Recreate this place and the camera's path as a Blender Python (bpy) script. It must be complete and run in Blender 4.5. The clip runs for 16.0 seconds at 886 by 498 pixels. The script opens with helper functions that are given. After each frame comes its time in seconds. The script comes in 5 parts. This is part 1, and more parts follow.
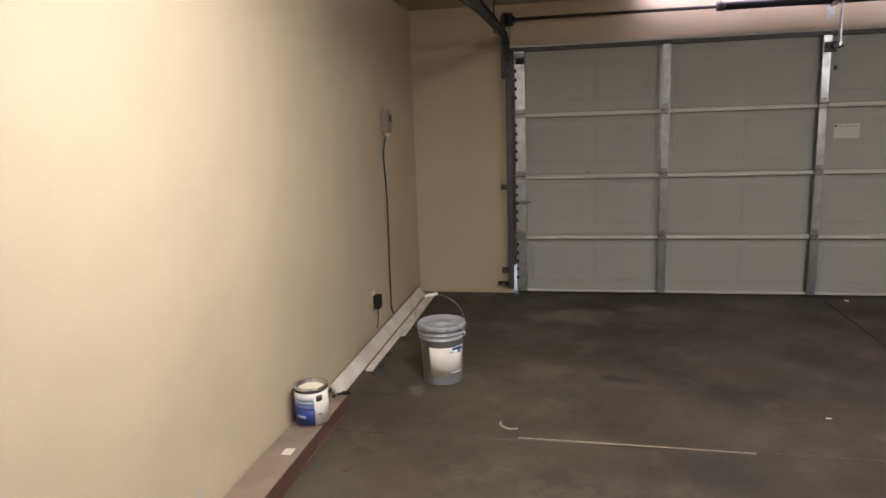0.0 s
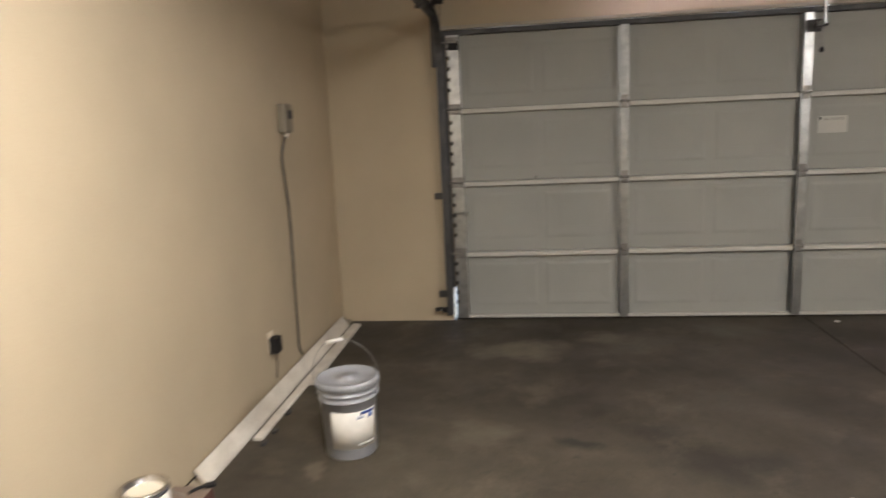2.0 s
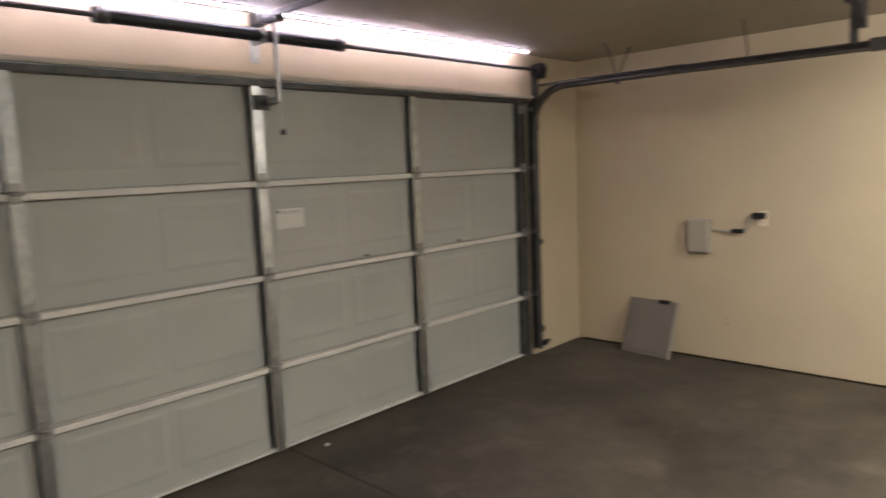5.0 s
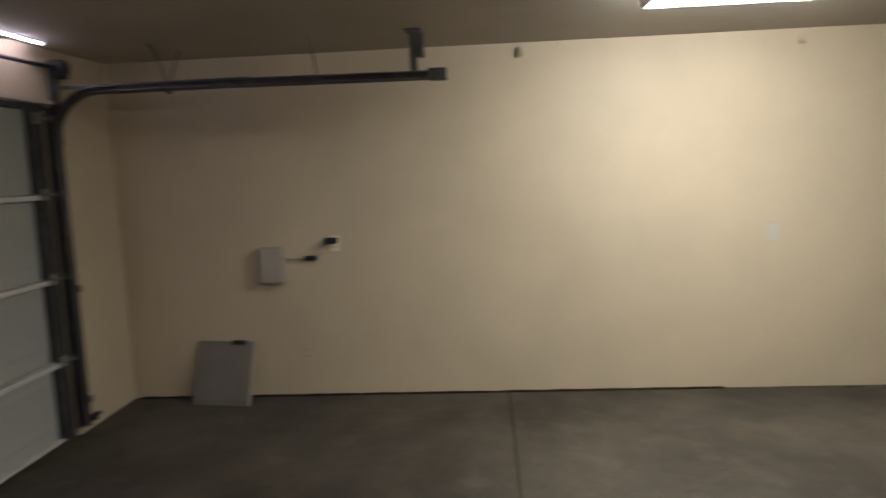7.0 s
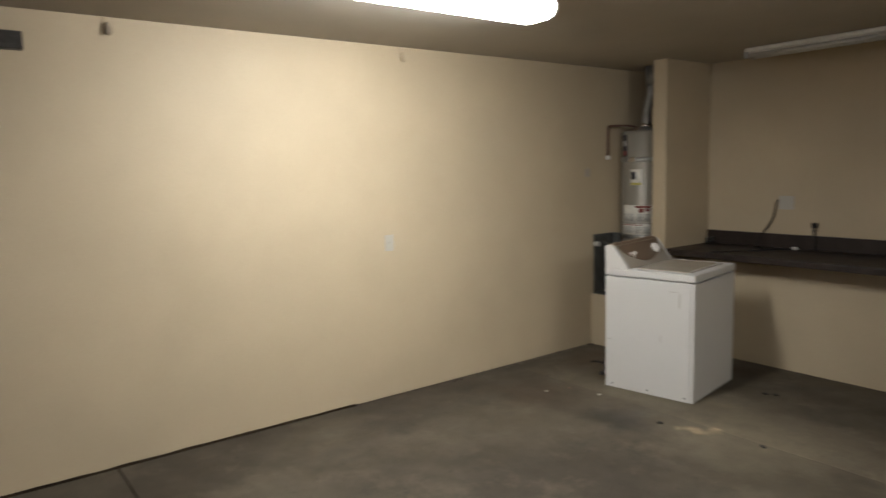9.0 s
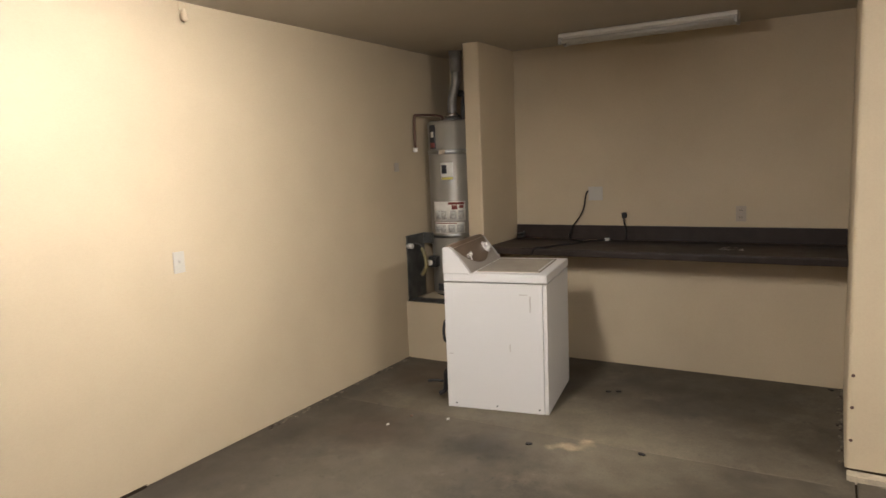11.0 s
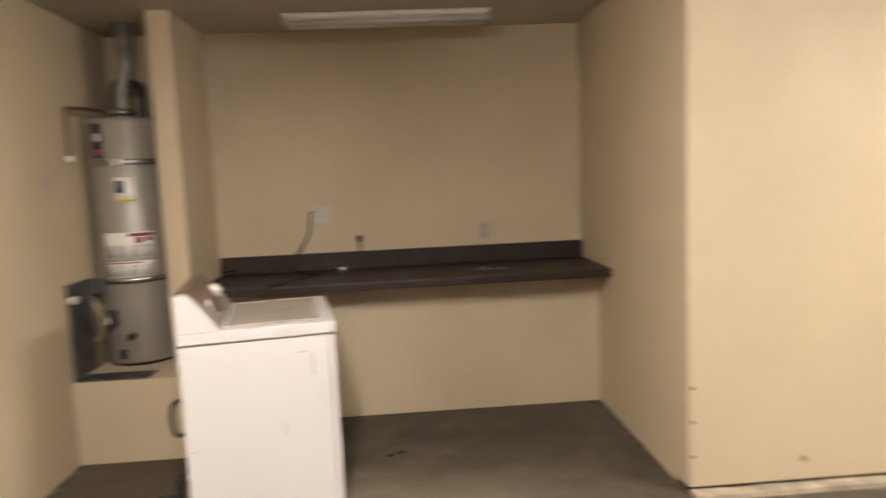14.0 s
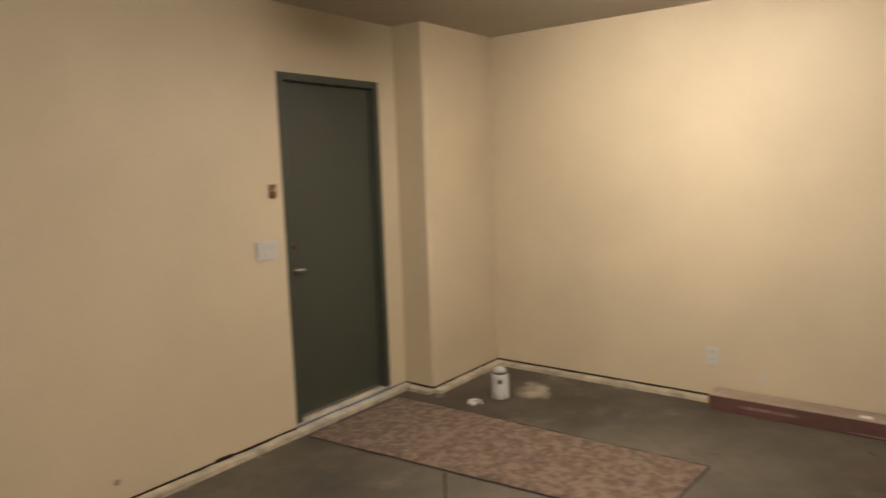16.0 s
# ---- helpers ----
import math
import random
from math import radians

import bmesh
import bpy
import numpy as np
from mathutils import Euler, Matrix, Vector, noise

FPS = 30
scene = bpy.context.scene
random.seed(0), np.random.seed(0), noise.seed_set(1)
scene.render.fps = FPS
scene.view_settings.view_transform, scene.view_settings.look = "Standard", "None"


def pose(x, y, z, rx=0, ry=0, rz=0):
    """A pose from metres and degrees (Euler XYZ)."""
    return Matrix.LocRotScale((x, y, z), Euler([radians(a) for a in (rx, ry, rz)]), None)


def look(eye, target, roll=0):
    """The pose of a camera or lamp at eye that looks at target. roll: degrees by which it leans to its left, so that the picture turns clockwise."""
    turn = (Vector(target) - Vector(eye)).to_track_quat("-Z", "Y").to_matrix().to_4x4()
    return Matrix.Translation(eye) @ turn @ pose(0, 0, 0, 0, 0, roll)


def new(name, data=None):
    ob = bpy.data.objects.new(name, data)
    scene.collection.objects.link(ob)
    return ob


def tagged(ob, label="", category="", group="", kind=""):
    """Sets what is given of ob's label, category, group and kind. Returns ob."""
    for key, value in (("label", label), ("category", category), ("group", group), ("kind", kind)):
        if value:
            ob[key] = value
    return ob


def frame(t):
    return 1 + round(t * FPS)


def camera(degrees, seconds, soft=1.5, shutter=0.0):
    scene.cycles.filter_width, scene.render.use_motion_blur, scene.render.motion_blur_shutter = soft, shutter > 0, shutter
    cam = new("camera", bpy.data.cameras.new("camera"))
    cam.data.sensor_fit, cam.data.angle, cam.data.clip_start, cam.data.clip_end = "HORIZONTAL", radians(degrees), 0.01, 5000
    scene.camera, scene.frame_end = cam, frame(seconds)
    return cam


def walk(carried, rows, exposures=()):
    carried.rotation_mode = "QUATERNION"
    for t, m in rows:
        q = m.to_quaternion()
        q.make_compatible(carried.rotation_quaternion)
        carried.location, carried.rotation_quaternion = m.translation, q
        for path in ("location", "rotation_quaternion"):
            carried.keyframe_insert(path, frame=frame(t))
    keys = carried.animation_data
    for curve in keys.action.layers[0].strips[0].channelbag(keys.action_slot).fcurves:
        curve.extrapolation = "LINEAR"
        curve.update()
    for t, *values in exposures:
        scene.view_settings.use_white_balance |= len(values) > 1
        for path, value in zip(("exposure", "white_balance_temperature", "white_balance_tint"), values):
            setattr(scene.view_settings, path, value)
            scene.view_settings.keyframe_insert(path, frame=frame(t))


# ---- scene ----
cam = camera(66.7, 16.0, shutter=0.6)
PATH = [
    (0, (1.396, -5.952, 1.564), (1.017, -4.024, 1.19), -2.0),
    (0.5, (1.359, -5.787, 1.597), (0.97, -3.864, 1.21), -2.3),
    (1, (1.385, -5.618, 1.607), (1.003, -3.692, 1.227), -2.7),
    (1.5, (1.467, -5.3, 1.54), (1.104, -3.372, 1.152), -2.8),
    (2, (1.478, -4.976, 1.494), (1.216, -3.027, 1.131), -2.7),
    (2.5, (1.396, -4.676, 1.535), (1.441, -2.705, 1.198), -2.9),
    (3, (1.372, -4.28, 1.53), (1.619, -2.317, 1.237), -3.1),
    (3.5, (1.297, -3.982, 1.561), (1.764, -2.056, 1.293), -2.8),
    (4, (1.213, -3.728, 1.617), (2.044, -1.927, 1.359), -2.7),
    (4.2, (1.209, -3.611, 1.627), (2.183, -1.883, 1.374), -2.8),
    (6.3, (1.579, -2.978, 1.666), (3.455, -2.329, 1.424), -2.5),
    (6.5, (1.62, -2.889, 1.675), (3.533, -2.359, 1.431), -2.9),
    (7, (1.762, -2.718, 1.674), (3.743, -2.588, 1.431), -2.3),
    (7.5, (1.91, -2.53, 1.71), (3.862, -2.881, 1.449), -1.9),
    (8, (2.142, -2.395, 1.671), (4.011, -3.058, 1.416), -1.7),
    (8.5, (2.371, -2.288, 1.664), (4.136, -3.194, 1.415), -1.6),
    (9, (2.526, -2.161, 1.652), (4.116, -3.351, 1.413), -1.5),
    (9.5, (2.75, -2.127, 1.663), (4.149, -3.533, 1.404), -1.6),
    (11.8, (3.947, -2.501, 1.575), (4.709, -4.336, 1.339), -2.0),
    (12, (4.039, -2.52, 1.565), (4.714, -4.389, 1.335), -1.8),
    (12.5, (4.271, -2.654, 1.532), (4.766, -4.578, 1.297), -2.1),
    (13, (4.458, -2.928, 1.51), (4.927, -4.858, 1.272), -2.1),
    (13.5, (4.647, -3.059, 1.504), (5.027, -5.011, 1.292), -2.3),
    (14, (4.751, -3.148, 1.524), (4.623, -5.132, 1.306), -2.6),
    (14.5, (4.657, -3.151, 1.522), (4.07, -5.05, 1.299), -2.9),
    (15, (4.519, -3.101, 1.497), (3.491, -4.803, 1.279), -2.6),
    (15.5, (4.413, -3.024, 1.543), (3.058, -4.475, 1.301), -2.1),
    (16, (4.381, -2.968, 1.567), (2.8, -4.167, 1.321), -1.9),
]
EXPOSURES = [
    (0.0, -0.07, 6050, 14), (1.0, -0.07, 6100, 14), (1.5, 0.05, 6100, 13), (2.2, 0.45, 6200, 11), (3.0, 1.05, 6250, 10), (3.5, 0.85, 6300, 9), (4.2, 0.5, 6300, 10),
    (6.3, 0.0, 6000, 8), (7.0, -0.55, 5900, 7), (7.5, -0.70, 5900, 7), (8.0, -0.66, 5950, 7.5), (8.5, -0.56, 6000, 7.5), (9.0, -0.43, 6050, 7), (9.7, -0.27, 6050, 7),
    (11.8, 0.2, 6550, 15), (12.5, 0.30, 6650, 15), (13.0, 0.42, 6700, 15), (13.5, 0.49, 6700, 16), (14.0, 0.58, 6700, 15), (14.5, 0.27, 6700, 14), (15.0, 0.24, 6650, 13), (15.5, -0.17, 6800, 14), (16.0, -0.58, 7050, 13)]
walk(cam, [(t, look(eye, target, roll)) for t, eye, target, roll in PATH], EXPOSURES)

# ---------- light ----------
world = bpy.data.worlds.new("world")
world.use_nodes = True
world.node_tree.nodes["Background"].inputs["Color"].default_value = (0.55, 0.65, 0.8, 1)
world.node_tree.nodes["Background"].inputs["Strength"].default_value = 8.0
scene.world = world

LAMP_POWER = 100.0      # emission of the two ceiling diffusers
STRIP_POWER = 72.0     # emission of the slim tube over the garage door

# ---------- plan, in metres: garage door wall at y = 0, side wall at x = 0 ----------
W, H = 6.59, 2.505
Y_DOOR, Y_JOG, Y_BACK, Y_KNEE = -6.035, -5.78, -7.757, -7.38
X_JOG, X_ALC = 0.83, 3.48
DL, DR, DTOP = 0.90, 5.85, 2.165
STEP_Y, STEP_Z = -5.90, 0.005


# ---------- materials ----------
def material(name, color, rough=0.6, metal=0.0, var=0.12, scale=3.0, fine=60.0, bump=0.15, dist=0.002, second=None, spec=0.5, coat=0.0, lo=0.35, hi=0.7):
    """Base colour varied by a broad and a fine noise, with bump from the fine one."""
    m = bpy.data.materials.new(name)
    m.use_nodes = True
    nt = m.node_tree
    bsdf = nt.nodes["Principled BSDF"]
    bsdf.inputs["Metallic"].default_value = metal
    bsdf.inputs["Specular IOR Level"].default_value = spec
    bsdf.inputs["Coat Weight"].default_value = coat
    geo = nt.nodes.new("ShaderNodeNewGeometry")
    info = nt.nodes.new("ShaderNodeObjectInfo")
    broad = nt.nodes.new("ShaderNodeTexNoise")
    broad.inputs["Scale"].default_value, broad.inputs["Detail"].default_value = scale, 5
    small = nt.nodes.new("ShaderNodeTexNoise")
    small.inputs["Scale"].default_value, small.inputs["Detail"].default_value = fine, 3
    for n in (broad, small):
        nt.links.new(geo.outputs["Position"], n.inputs["Vector"])
    ramp = nt.nodes.new("ShaderNodeMapRange")
    ramp.inputs["From Min"].default_value, ramp.inputs["From Max"].default_value = lo, hi
    nt.links.new(broad.outputs["Fac"], ramp.inputs["Value"])
    mix = nt.nodes.new("ShaderNodeMix")
    mix.data_type = "RGBA"
    other = second or tuple(c * (1 - var * 2) for c in color)
    mix.inputs["A"].default_value, mix.inputs["B"].default_value = (*color, 1), (*other, 1)
    nt.links.new(ramp.outputs["Result"], mix.inputs["Factor"])
    grain = nt.nodes.new("ShaderNodeMix")
    grain.data_type, grain.blend_type = "RGBA", "MULTIPLY"
    grain.inputs["Factor"].default_value = min(1.0, var * 2)
    nt.links.new(mix.outputs["Result"], grain.inputs["A"])
    gr = nt.nodes.new("ShaderNodeMapRange")
    gr.inputs["From Min"].default_value, gr.inputs["From Max"].default_value = 0.3, 0.6
    gr.inputs["To Min"].default_value = 0.6
    nt.links.new(small.outputs["Fac"], gr.inputs["Value"])
    nt.links.new(gr.outputs["Result"], grain.inputs["B"])
    nt.links.new(grain.outputs["Result"], bsdf.inputs["Base Color"])
    rr = nt.nodes.new("ShaderNodeMapRange")
    rr.inputs["To Min"].default_value, rr.inputs["To Max"].default_value = max(0.03, rough - 0.1), min(1, rough + 0.1)
    nt.links.new(broad.outputs["Fac"], rr.inputs["Value"])
    nt.links.new(rr.outputs["Result"], bsdf.inputs["Roughness"])
    if bump:
        b = nt.nodes.new("ShaderNodeBump")
        b.inputs["Strength"].default_value, b.inputs["Distance"].default_value = bump, dist
        nt.links.new(small.outputs["Fac"], b.inputs["Height"])
        nt.links.new(b.outputs["Normal"], bsdf.inputs["Normal"])
    return m


def glowing(name, color, power):
    m = bpy.data.materials.new(name)
    m.use_nodes = True
    bsdf = m.node_tree.nodes["Principled BSDF"]
    bsdf.inputs["Base Color"].default_value = (0.8, 0.8, 0.8, 1)
    bsdf.inputs["Emission Color"].default_value = (*color, 1)
    bsdf.inputs["Emission Strength"].default_value = power
    return m


def concrete(name="concrete", tone=1.0):
    """Garage slab: broad grey and brown patches, dark oil stains, pale worn spots, fine grit."""
    m = bpy.data.materials.new(name)
    m.use_nodes = True
    nt = m.node_tree
    bsdf = nt.nodes["Principled BSDF"]
    geo = nt.nodes.new("ShaderNodeNewGeometry")

    def tex(scale, detail, rough=0.55, warp=0.0):
        n = nt.nodes.new("ShaderNodeTexNoise")
        n.inputs["Scale"].default_value, n.inputs["Detail"].default_value, n.inputs["Roughness"].default_value = scale, detail, rough
        n.inputs["Distortion"].default_value = warp
        nt.links.new(geo.outputs["Position"], n.inputs["Vector"])
        return n.outputs["Fac"]

    def band(value, a, b, c=0.0, d=1.0):
        n = nt.nodes.new("ShaderNodeMapRange")
        for k, v in zip(("From Min", "From Max", "To Min", "To Max"), (a, b, c, d)):
            n.inputs[k].default_value = v
        nt.links.new(value, n.inputs["Value"])
        return n.outputs["Result"]

    def blend(fac, a, b, kind="MIX"):
        n = nt.nodes.new("ShaderNodeMix")
        n.data_type, n.blend_type = "RGBA", kind
        for socket, v in (("Factor", fac), ("A", a), ("B", b)):
            if isinstance(v, tuple):
                n.inputs[socket].default_value = (*v, 1)
            elif isinstance(v, float):
                n.inputs[socket].default_value = v
            else:
                nt.links.new(v, n.inputs[socket])
        return n.outputs["Result"]

    c = blend(band(tex(0.8, 7, 0.62, 0.15), 0.40, 0.62), (0.074, 0.063, 0.046), (0.038, 0.030, 0.020))
    c = blend(band(tex(1.9, 7, 0.66, 0.2), 0.53, 0.70, 0, 0.5), c, (0.021, 0.017, 0.013))
    c = blend(band(tex(2.6, 7, 0.68, 0.2), 0.54, 0.70, 0, 0.45), c, (0.140, 0.122, 0.092))
    c = blend(band(tex(13, 4, 0.6), 0.60, 0.72, 0, 0.6), c, (0.018, 0.015, 0.012))
    # single soft stains and worn places: x, y, radius, stretch along x, strength, colour
    warp = nt.nodes.new("ShaderNodeTexNoise")
    warp.inputs["Scale"].default_value, warp.inputs["Detail"].default_value = 5.0, 5
    nt.links.new(geo.outputs["Position"], warp.inputs["Vector"])

    def vec(kind, a, b, out="Vector"):
        n = nt.nodes.new("ShaderNodeVectorMath")
        n.operation = kind
        for socket, v in zip(n.inputs, (a, b)):
            if isinstance(v, tuple):
                socket.default_value = v
            elif v is not None:
                nt.links.new(v, socket)
        return n.outputs[out]

    bent = vec("ADD", geo.outputs["Position"], vec("MULTIPLY", vec("SUBTRACT", warp.outputs["Color"], (0.5, 0.5, 0.5)), (0.42, 0.42, 0.0)))
    pale, umber, black = (0.17, 0.15, 0.115), (0.050, 0.034, 0.022), (0.017, 0.014, 0.011)
    for x, y, r, stretch, much, tint in (
            (1.40, -0.69, 0.20, 1.9, 0.75, pale), (1.92, -0.46, 0.14, 1.8, 0.5, pale), (1.21, -1.89, 0.20, 0.9, 0.4, pale), (0.48, -2.31, 0.10, 0.8, 0.5, pale),
            (1.68, -2.02, 0.09, 1.5, 0.9, black), (2.31, -2.17, 0.22, 1.6, 0.6, black), (0.63, -3.35, 0.35, 0.8, 0.6, umber), (2.10, -3.05, 0.30, 1.8, 0.5, black),
            (4.86, -6.01, 0.13, 0.9, 0.75, black), (5.23, -5.63, 0.30, 0.9, 0.75, black), (5.96, -5.50, 0.36, 1.2, 0.65, umber), (4.10, -6.95, 0.45, 1.0, 0.3, black),
            (6.19, -6.55, 0.45, 0.9, 0.7, umber), (0.43, -5.24, 0.125, 1.35, 1.0, (0.24, 0.21, 0.165)), (2.25, -5.35, 0.25, 1.4, 0.35, black), (0.75, -5.45, 0.30, 1.2, 0.5, umber), (4.55, -5.75, 0.45, 1.3, 0.4, pale), (5.0, -6.05, 0.55, 2.6, 0.35, pale), (4.775, -5.80, 0.085, 1.5, 1.0, (0.30, 0.245, 0.175)), (1.45, -4.35, 0.5, 1.6, 0.35, pale)):
        far = vec("LENGTH", vec("MULTIPLY", vec("SUBTRACT", bent, (x, y, 0.0)), (1 / (r * stretch), 1 / r, 0.0)), None, "Value")
        c = blend(band(far, 1.0, 0.35, 0.0, much), c, tint)
    c = blend(0.5, c, band(tex(6.5, 6, 0.7, 0.1), 0.32, 0.66, 0.6, 1.15), "MULTIPLY")
    c = blend(0.55, c, band(tex(90, 4, 0.7), 0.3, 0.65, 0.55, 1.0), "MULTIPLY")
    c = blend(1.0, c, (tone * 1.03, tone * 0.975, tone * 0.87), "MULTIPLY")
    nt.links.new(c, bsdf.inputs["Base Color"])
    nt.links.new(band(tex(1.7, 4), 0.3, 0.7, 0.58, 0.88), bsdf.inputs["Roughness"])
    b = nt.nodes.new("ShaderNodeBump")
    b.inputs["Strength"].default_value, b.inputs["Distance"].default_value = 0.25, 0.003
    nt.links.new(tex(70, 5, 0.7), b.inputs["Height"])
    nt.links.new(b.outputs["Normal"], bsdf.inputs["Normal"])
    return m


PAINT = material("wall_paint", (0.455, 0.371, 0.250), 0.62, var=0.05, scale=1.3, fine=130, bump=0.12, dist=0.0015)
CEIL = material("ceiling_paint", (0.42, 0.375, 0.305), 0.75, var=0.05, scale=1.2, fine=110, bump=0.15, dist=0.002)
SLAB = concrete()
# same concrete, lightened to put the alcove's brighter light into the colour
ALCOVE_SLAB_LIT = concrete("alcove_concrete_lit", 1.22)
DIRT = material("joint_dirt", (0.030, 0.020, 0.012), 0.95, spec=0.1, var=0.2, fine=200)
CURB = material("painted_concrete", (0.46, 0.38, 0.26), 0.85, var=0.2, scale=9, fine=90, bump=0.4, dist=0.004, second=(0.22, 0.19, 0.15))
DOORSKIN = material("door_steel", (0.325, 0.320, 0.288), 0.55, var=0.04, scale=2, fine=220, bump=0.06, dist=0.0008)
DOORRAIL = material("door_rail", (0.55, 0.53, 0.48), 0.5, var=0.06, scale=5, fine=150, bump=0.05)
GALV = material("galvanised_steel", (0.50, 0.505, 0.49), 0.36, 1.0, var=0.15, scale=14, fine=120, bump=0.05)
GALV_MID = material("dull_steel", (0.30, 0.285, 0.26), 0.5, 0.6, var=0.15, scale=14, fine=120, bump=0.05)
# dark steel, also used for the shade on right end stile and header stop
GALV_DARK = material("weathered_and_shaded_steel", (0.085, 0.082, 0.078), 0.5, 0.6, var=0.2, scale=12, fine=120, bump=0.05)
HOOKTAN = material("tarnished_hook", (0.25, 0.20, 0.14), 0.6, var=0.1, bump=0.03)
BLACK = material("black_plastic", (0.012, 0.011, 0.011), 0.6, spec=0.3, var=0.1, fine=150, bump=0.05)
SPRING = material("oiled_spring", (0.025, 0.025, 0.028), 0.4, 0.5, var=0.1)
CHROME = material("bright_metal", (0.75, 0.74, 0.72), 0.2, 1.0, var=0.05, bump=0.0)
BRASS = material("aged_brass", (0.16, 0.09, 0.045), 0.35, 0.9, var=0.1, bump=0.0)
COPPER = material("copper", (0.15, 0.08, 0.055), 0.45, 0.7, var=0.15, bump=0.0)
SATIN = material("satin_trim", (0.36, 0.325, 0.275), 0.38, 0.3, var=0.06, bump=0.0)
# beige base colour holds the tan wall's reflection in the glossy lid
LIDTOP = material("wall_reflection_enamel", (0.40, 0.355, 0.29), 0.22, var=0.12, scale=7, fine=120, bump=0.03, dist=0.0006, coat=0.3)
ENAMEL = material("white_enamel", (0.51, 0.497, 0.475), 0.42, var=0.01, scale=1.5, fine=180, bump=0.03, dist=0.0006)
WHITE = material("white_plastic", (0.74, 0.71, 0.65), 0.45, var=0.04, bump=0.03)
CREAM = material("cream_plastic", (0.68, 0.60, 0.46), 0.5, var=0.04, bump=0.03)
GREY = material("grey_plastic", (0.38, 0.37, 0.35), 0.5, var=0.08, bump=0.05)
PANELGREY = material("panel_grey", (0.165, 0.145, 0.118), 0.5, var=0.08, scale=5, bump=0.05)
TIMER = material("timer_tan", (0.235, 0.20, 0.145), 0.5, var=0.06, bump=0.04)
BOXGREY = material("box_grey", (0.36, 0.315, 0.25), 0.5, var=0.06, bump=0.04)
SHEET = material("shield_steel", (0.13, 0.128, 0.115), 0.4, 0.5, var=0.25, scale=9, fine=90, bump=0.05)
PALEGREY = material("pale_grey_plastic", (0.43, 0.41, 0.37), 0.5, var=0.05, bump=0.04)
LAMINATE = material("dark_laminate", (0.020, 0.0135, 0.0105), 0.5, spec=0.25, var=0.25, scale=9, fine=260, bump=0.08, dist=0.0006, second=(0.033, 0.023, 0.018))
GREEN = material("green_grey_paint", (0.038, 0.041, 0.028), 0.5, spec=0.4, var=0.05, scale=2, fine=170, bump=0.08, dist=0.001)
TANK = material("tank_grey", (0.275, 0.250, 0.206), 0.38, 0.15, var=0.06, scale=5, fine=160, bump=0.03)
PAPER = material("paper_label", (0.66, 0.63, 0.56), 0.7, var=0.05, scale=30, bump=0.0)
PRINT = material("grey_print", (0.33, 0.32, 0.29), 0.75, var=0.2, scale=70, fine=300, bump=0.0, second=(0.55, 0.53, 0.48))
INK = material("dark_print", (0.03, 0.03, 0.035), 0.6, var=0.1, bump=0.0)
RED = material("red_print", (0.22, 0.05, 0.04), 0.6, var=0.1, bump=0.0)
BLUE = material("blue_print", (0.02, 0.05, 0.24), 0.45, var=0.15, bump=0.0)
PALEBLUE = material("pale_blue_print", (0.33, 0.42, 0.62), 0.45, var=0.15, bump=0.0)
MIDBLUE = material("mid_blue_print", (0.13, 0.20, 0.46), 0.45, var=0.1, bump=0.0)
FAINTBLUE = material("faint_blue_print", (0.50, 0.54, 0.62), 0.45, var=0.1, bump=0.0)
YELLOW = material("yellow_print", (0.62, 0.52, 0.12), 0.6, var=0.1, bump=0.0)
OLIVE = material("coated_yellow", (0.20, 0.165, 0.07), 0.5, var=0.2, scale=40)
CARD = material("cardboard", (0.25, 0.185, 0.135), 0.4, var=0.15, scale=6, fine=90, bump=0.08, second=(0.17, 0.125, 0.095))
CARDRED = material("printed_cardboard", (0.095, 0.040, 0.031), 0.5, var=0.15, scale=8, fine=90, bump=0.08, second=(0.055, 0.024, 0.019))
MAROON = material("faded_print", (0.24, 0.15, 0.13), 0.6, var=0.2, scale=30, bump=0.0, second=(0.12, 0.06, 0.05))
TRIMWHITE = material("primed_trim", (0.66, 0.61, 0.52), 0.5, var=0.1, scale=6, fine=60, bump=0.08, second=(0.50, 0.45, 0.37))
CARPET = material("brown_carpet", (0.150, 0.100, 0.066), 0.95, var=0.2, scale=24, fine=90, bump=0.9, dist=0.008, second=(0.074, 0.048, 0.032), lo=0.40, hi=0.62)
CARPETEDGE = material("carpet_binding", (0.055, 0.035, 0.026), 0.95, var=0.3, fine=200, bump=0.6, dist=0.004)
TRANSLUCENT = material("bucket_plastic", (0.29, 0.295, 0.305), 0.35, var=0.06, scale=8, bump=0.02)
DRIP = material("dried_mortar", (0.20, 0.17, 0.125), 0.9, var=0.35, scale=40, fine=120, bump=0.4, second=(0.07, 0.06, 0.045))
STAIN = material("pale_spill", (0.30, 0.25, 0.185), 0.8, var=0.2, scale=20, fine=120, bump=0.2)
DIALFACE = material("brown_panel", (0.135, 0.092, 0.060), 0.4, var=0.1, bump=0.02)
SCUFF = material("scuff", (0.46, 0.43, 0.385), 0.8, var=0.2, scale=30, bump=0.0)
RUSTY = material("rust_stain", (0.075, 0.035, 0.024), 0.7, var=0.2, scale=30)
RUBBER = material("rubber_seal", (0.03, 0.03, 0.03), 0.8, var=0.1)
LIT = glowing("lit_diffuser", (1.0, 0.95, 0.89), LAMP_POWER)
LITSTRIP = glowing("lit_tube", (0.92, 0.80, 1.0), STRIP_POWER)


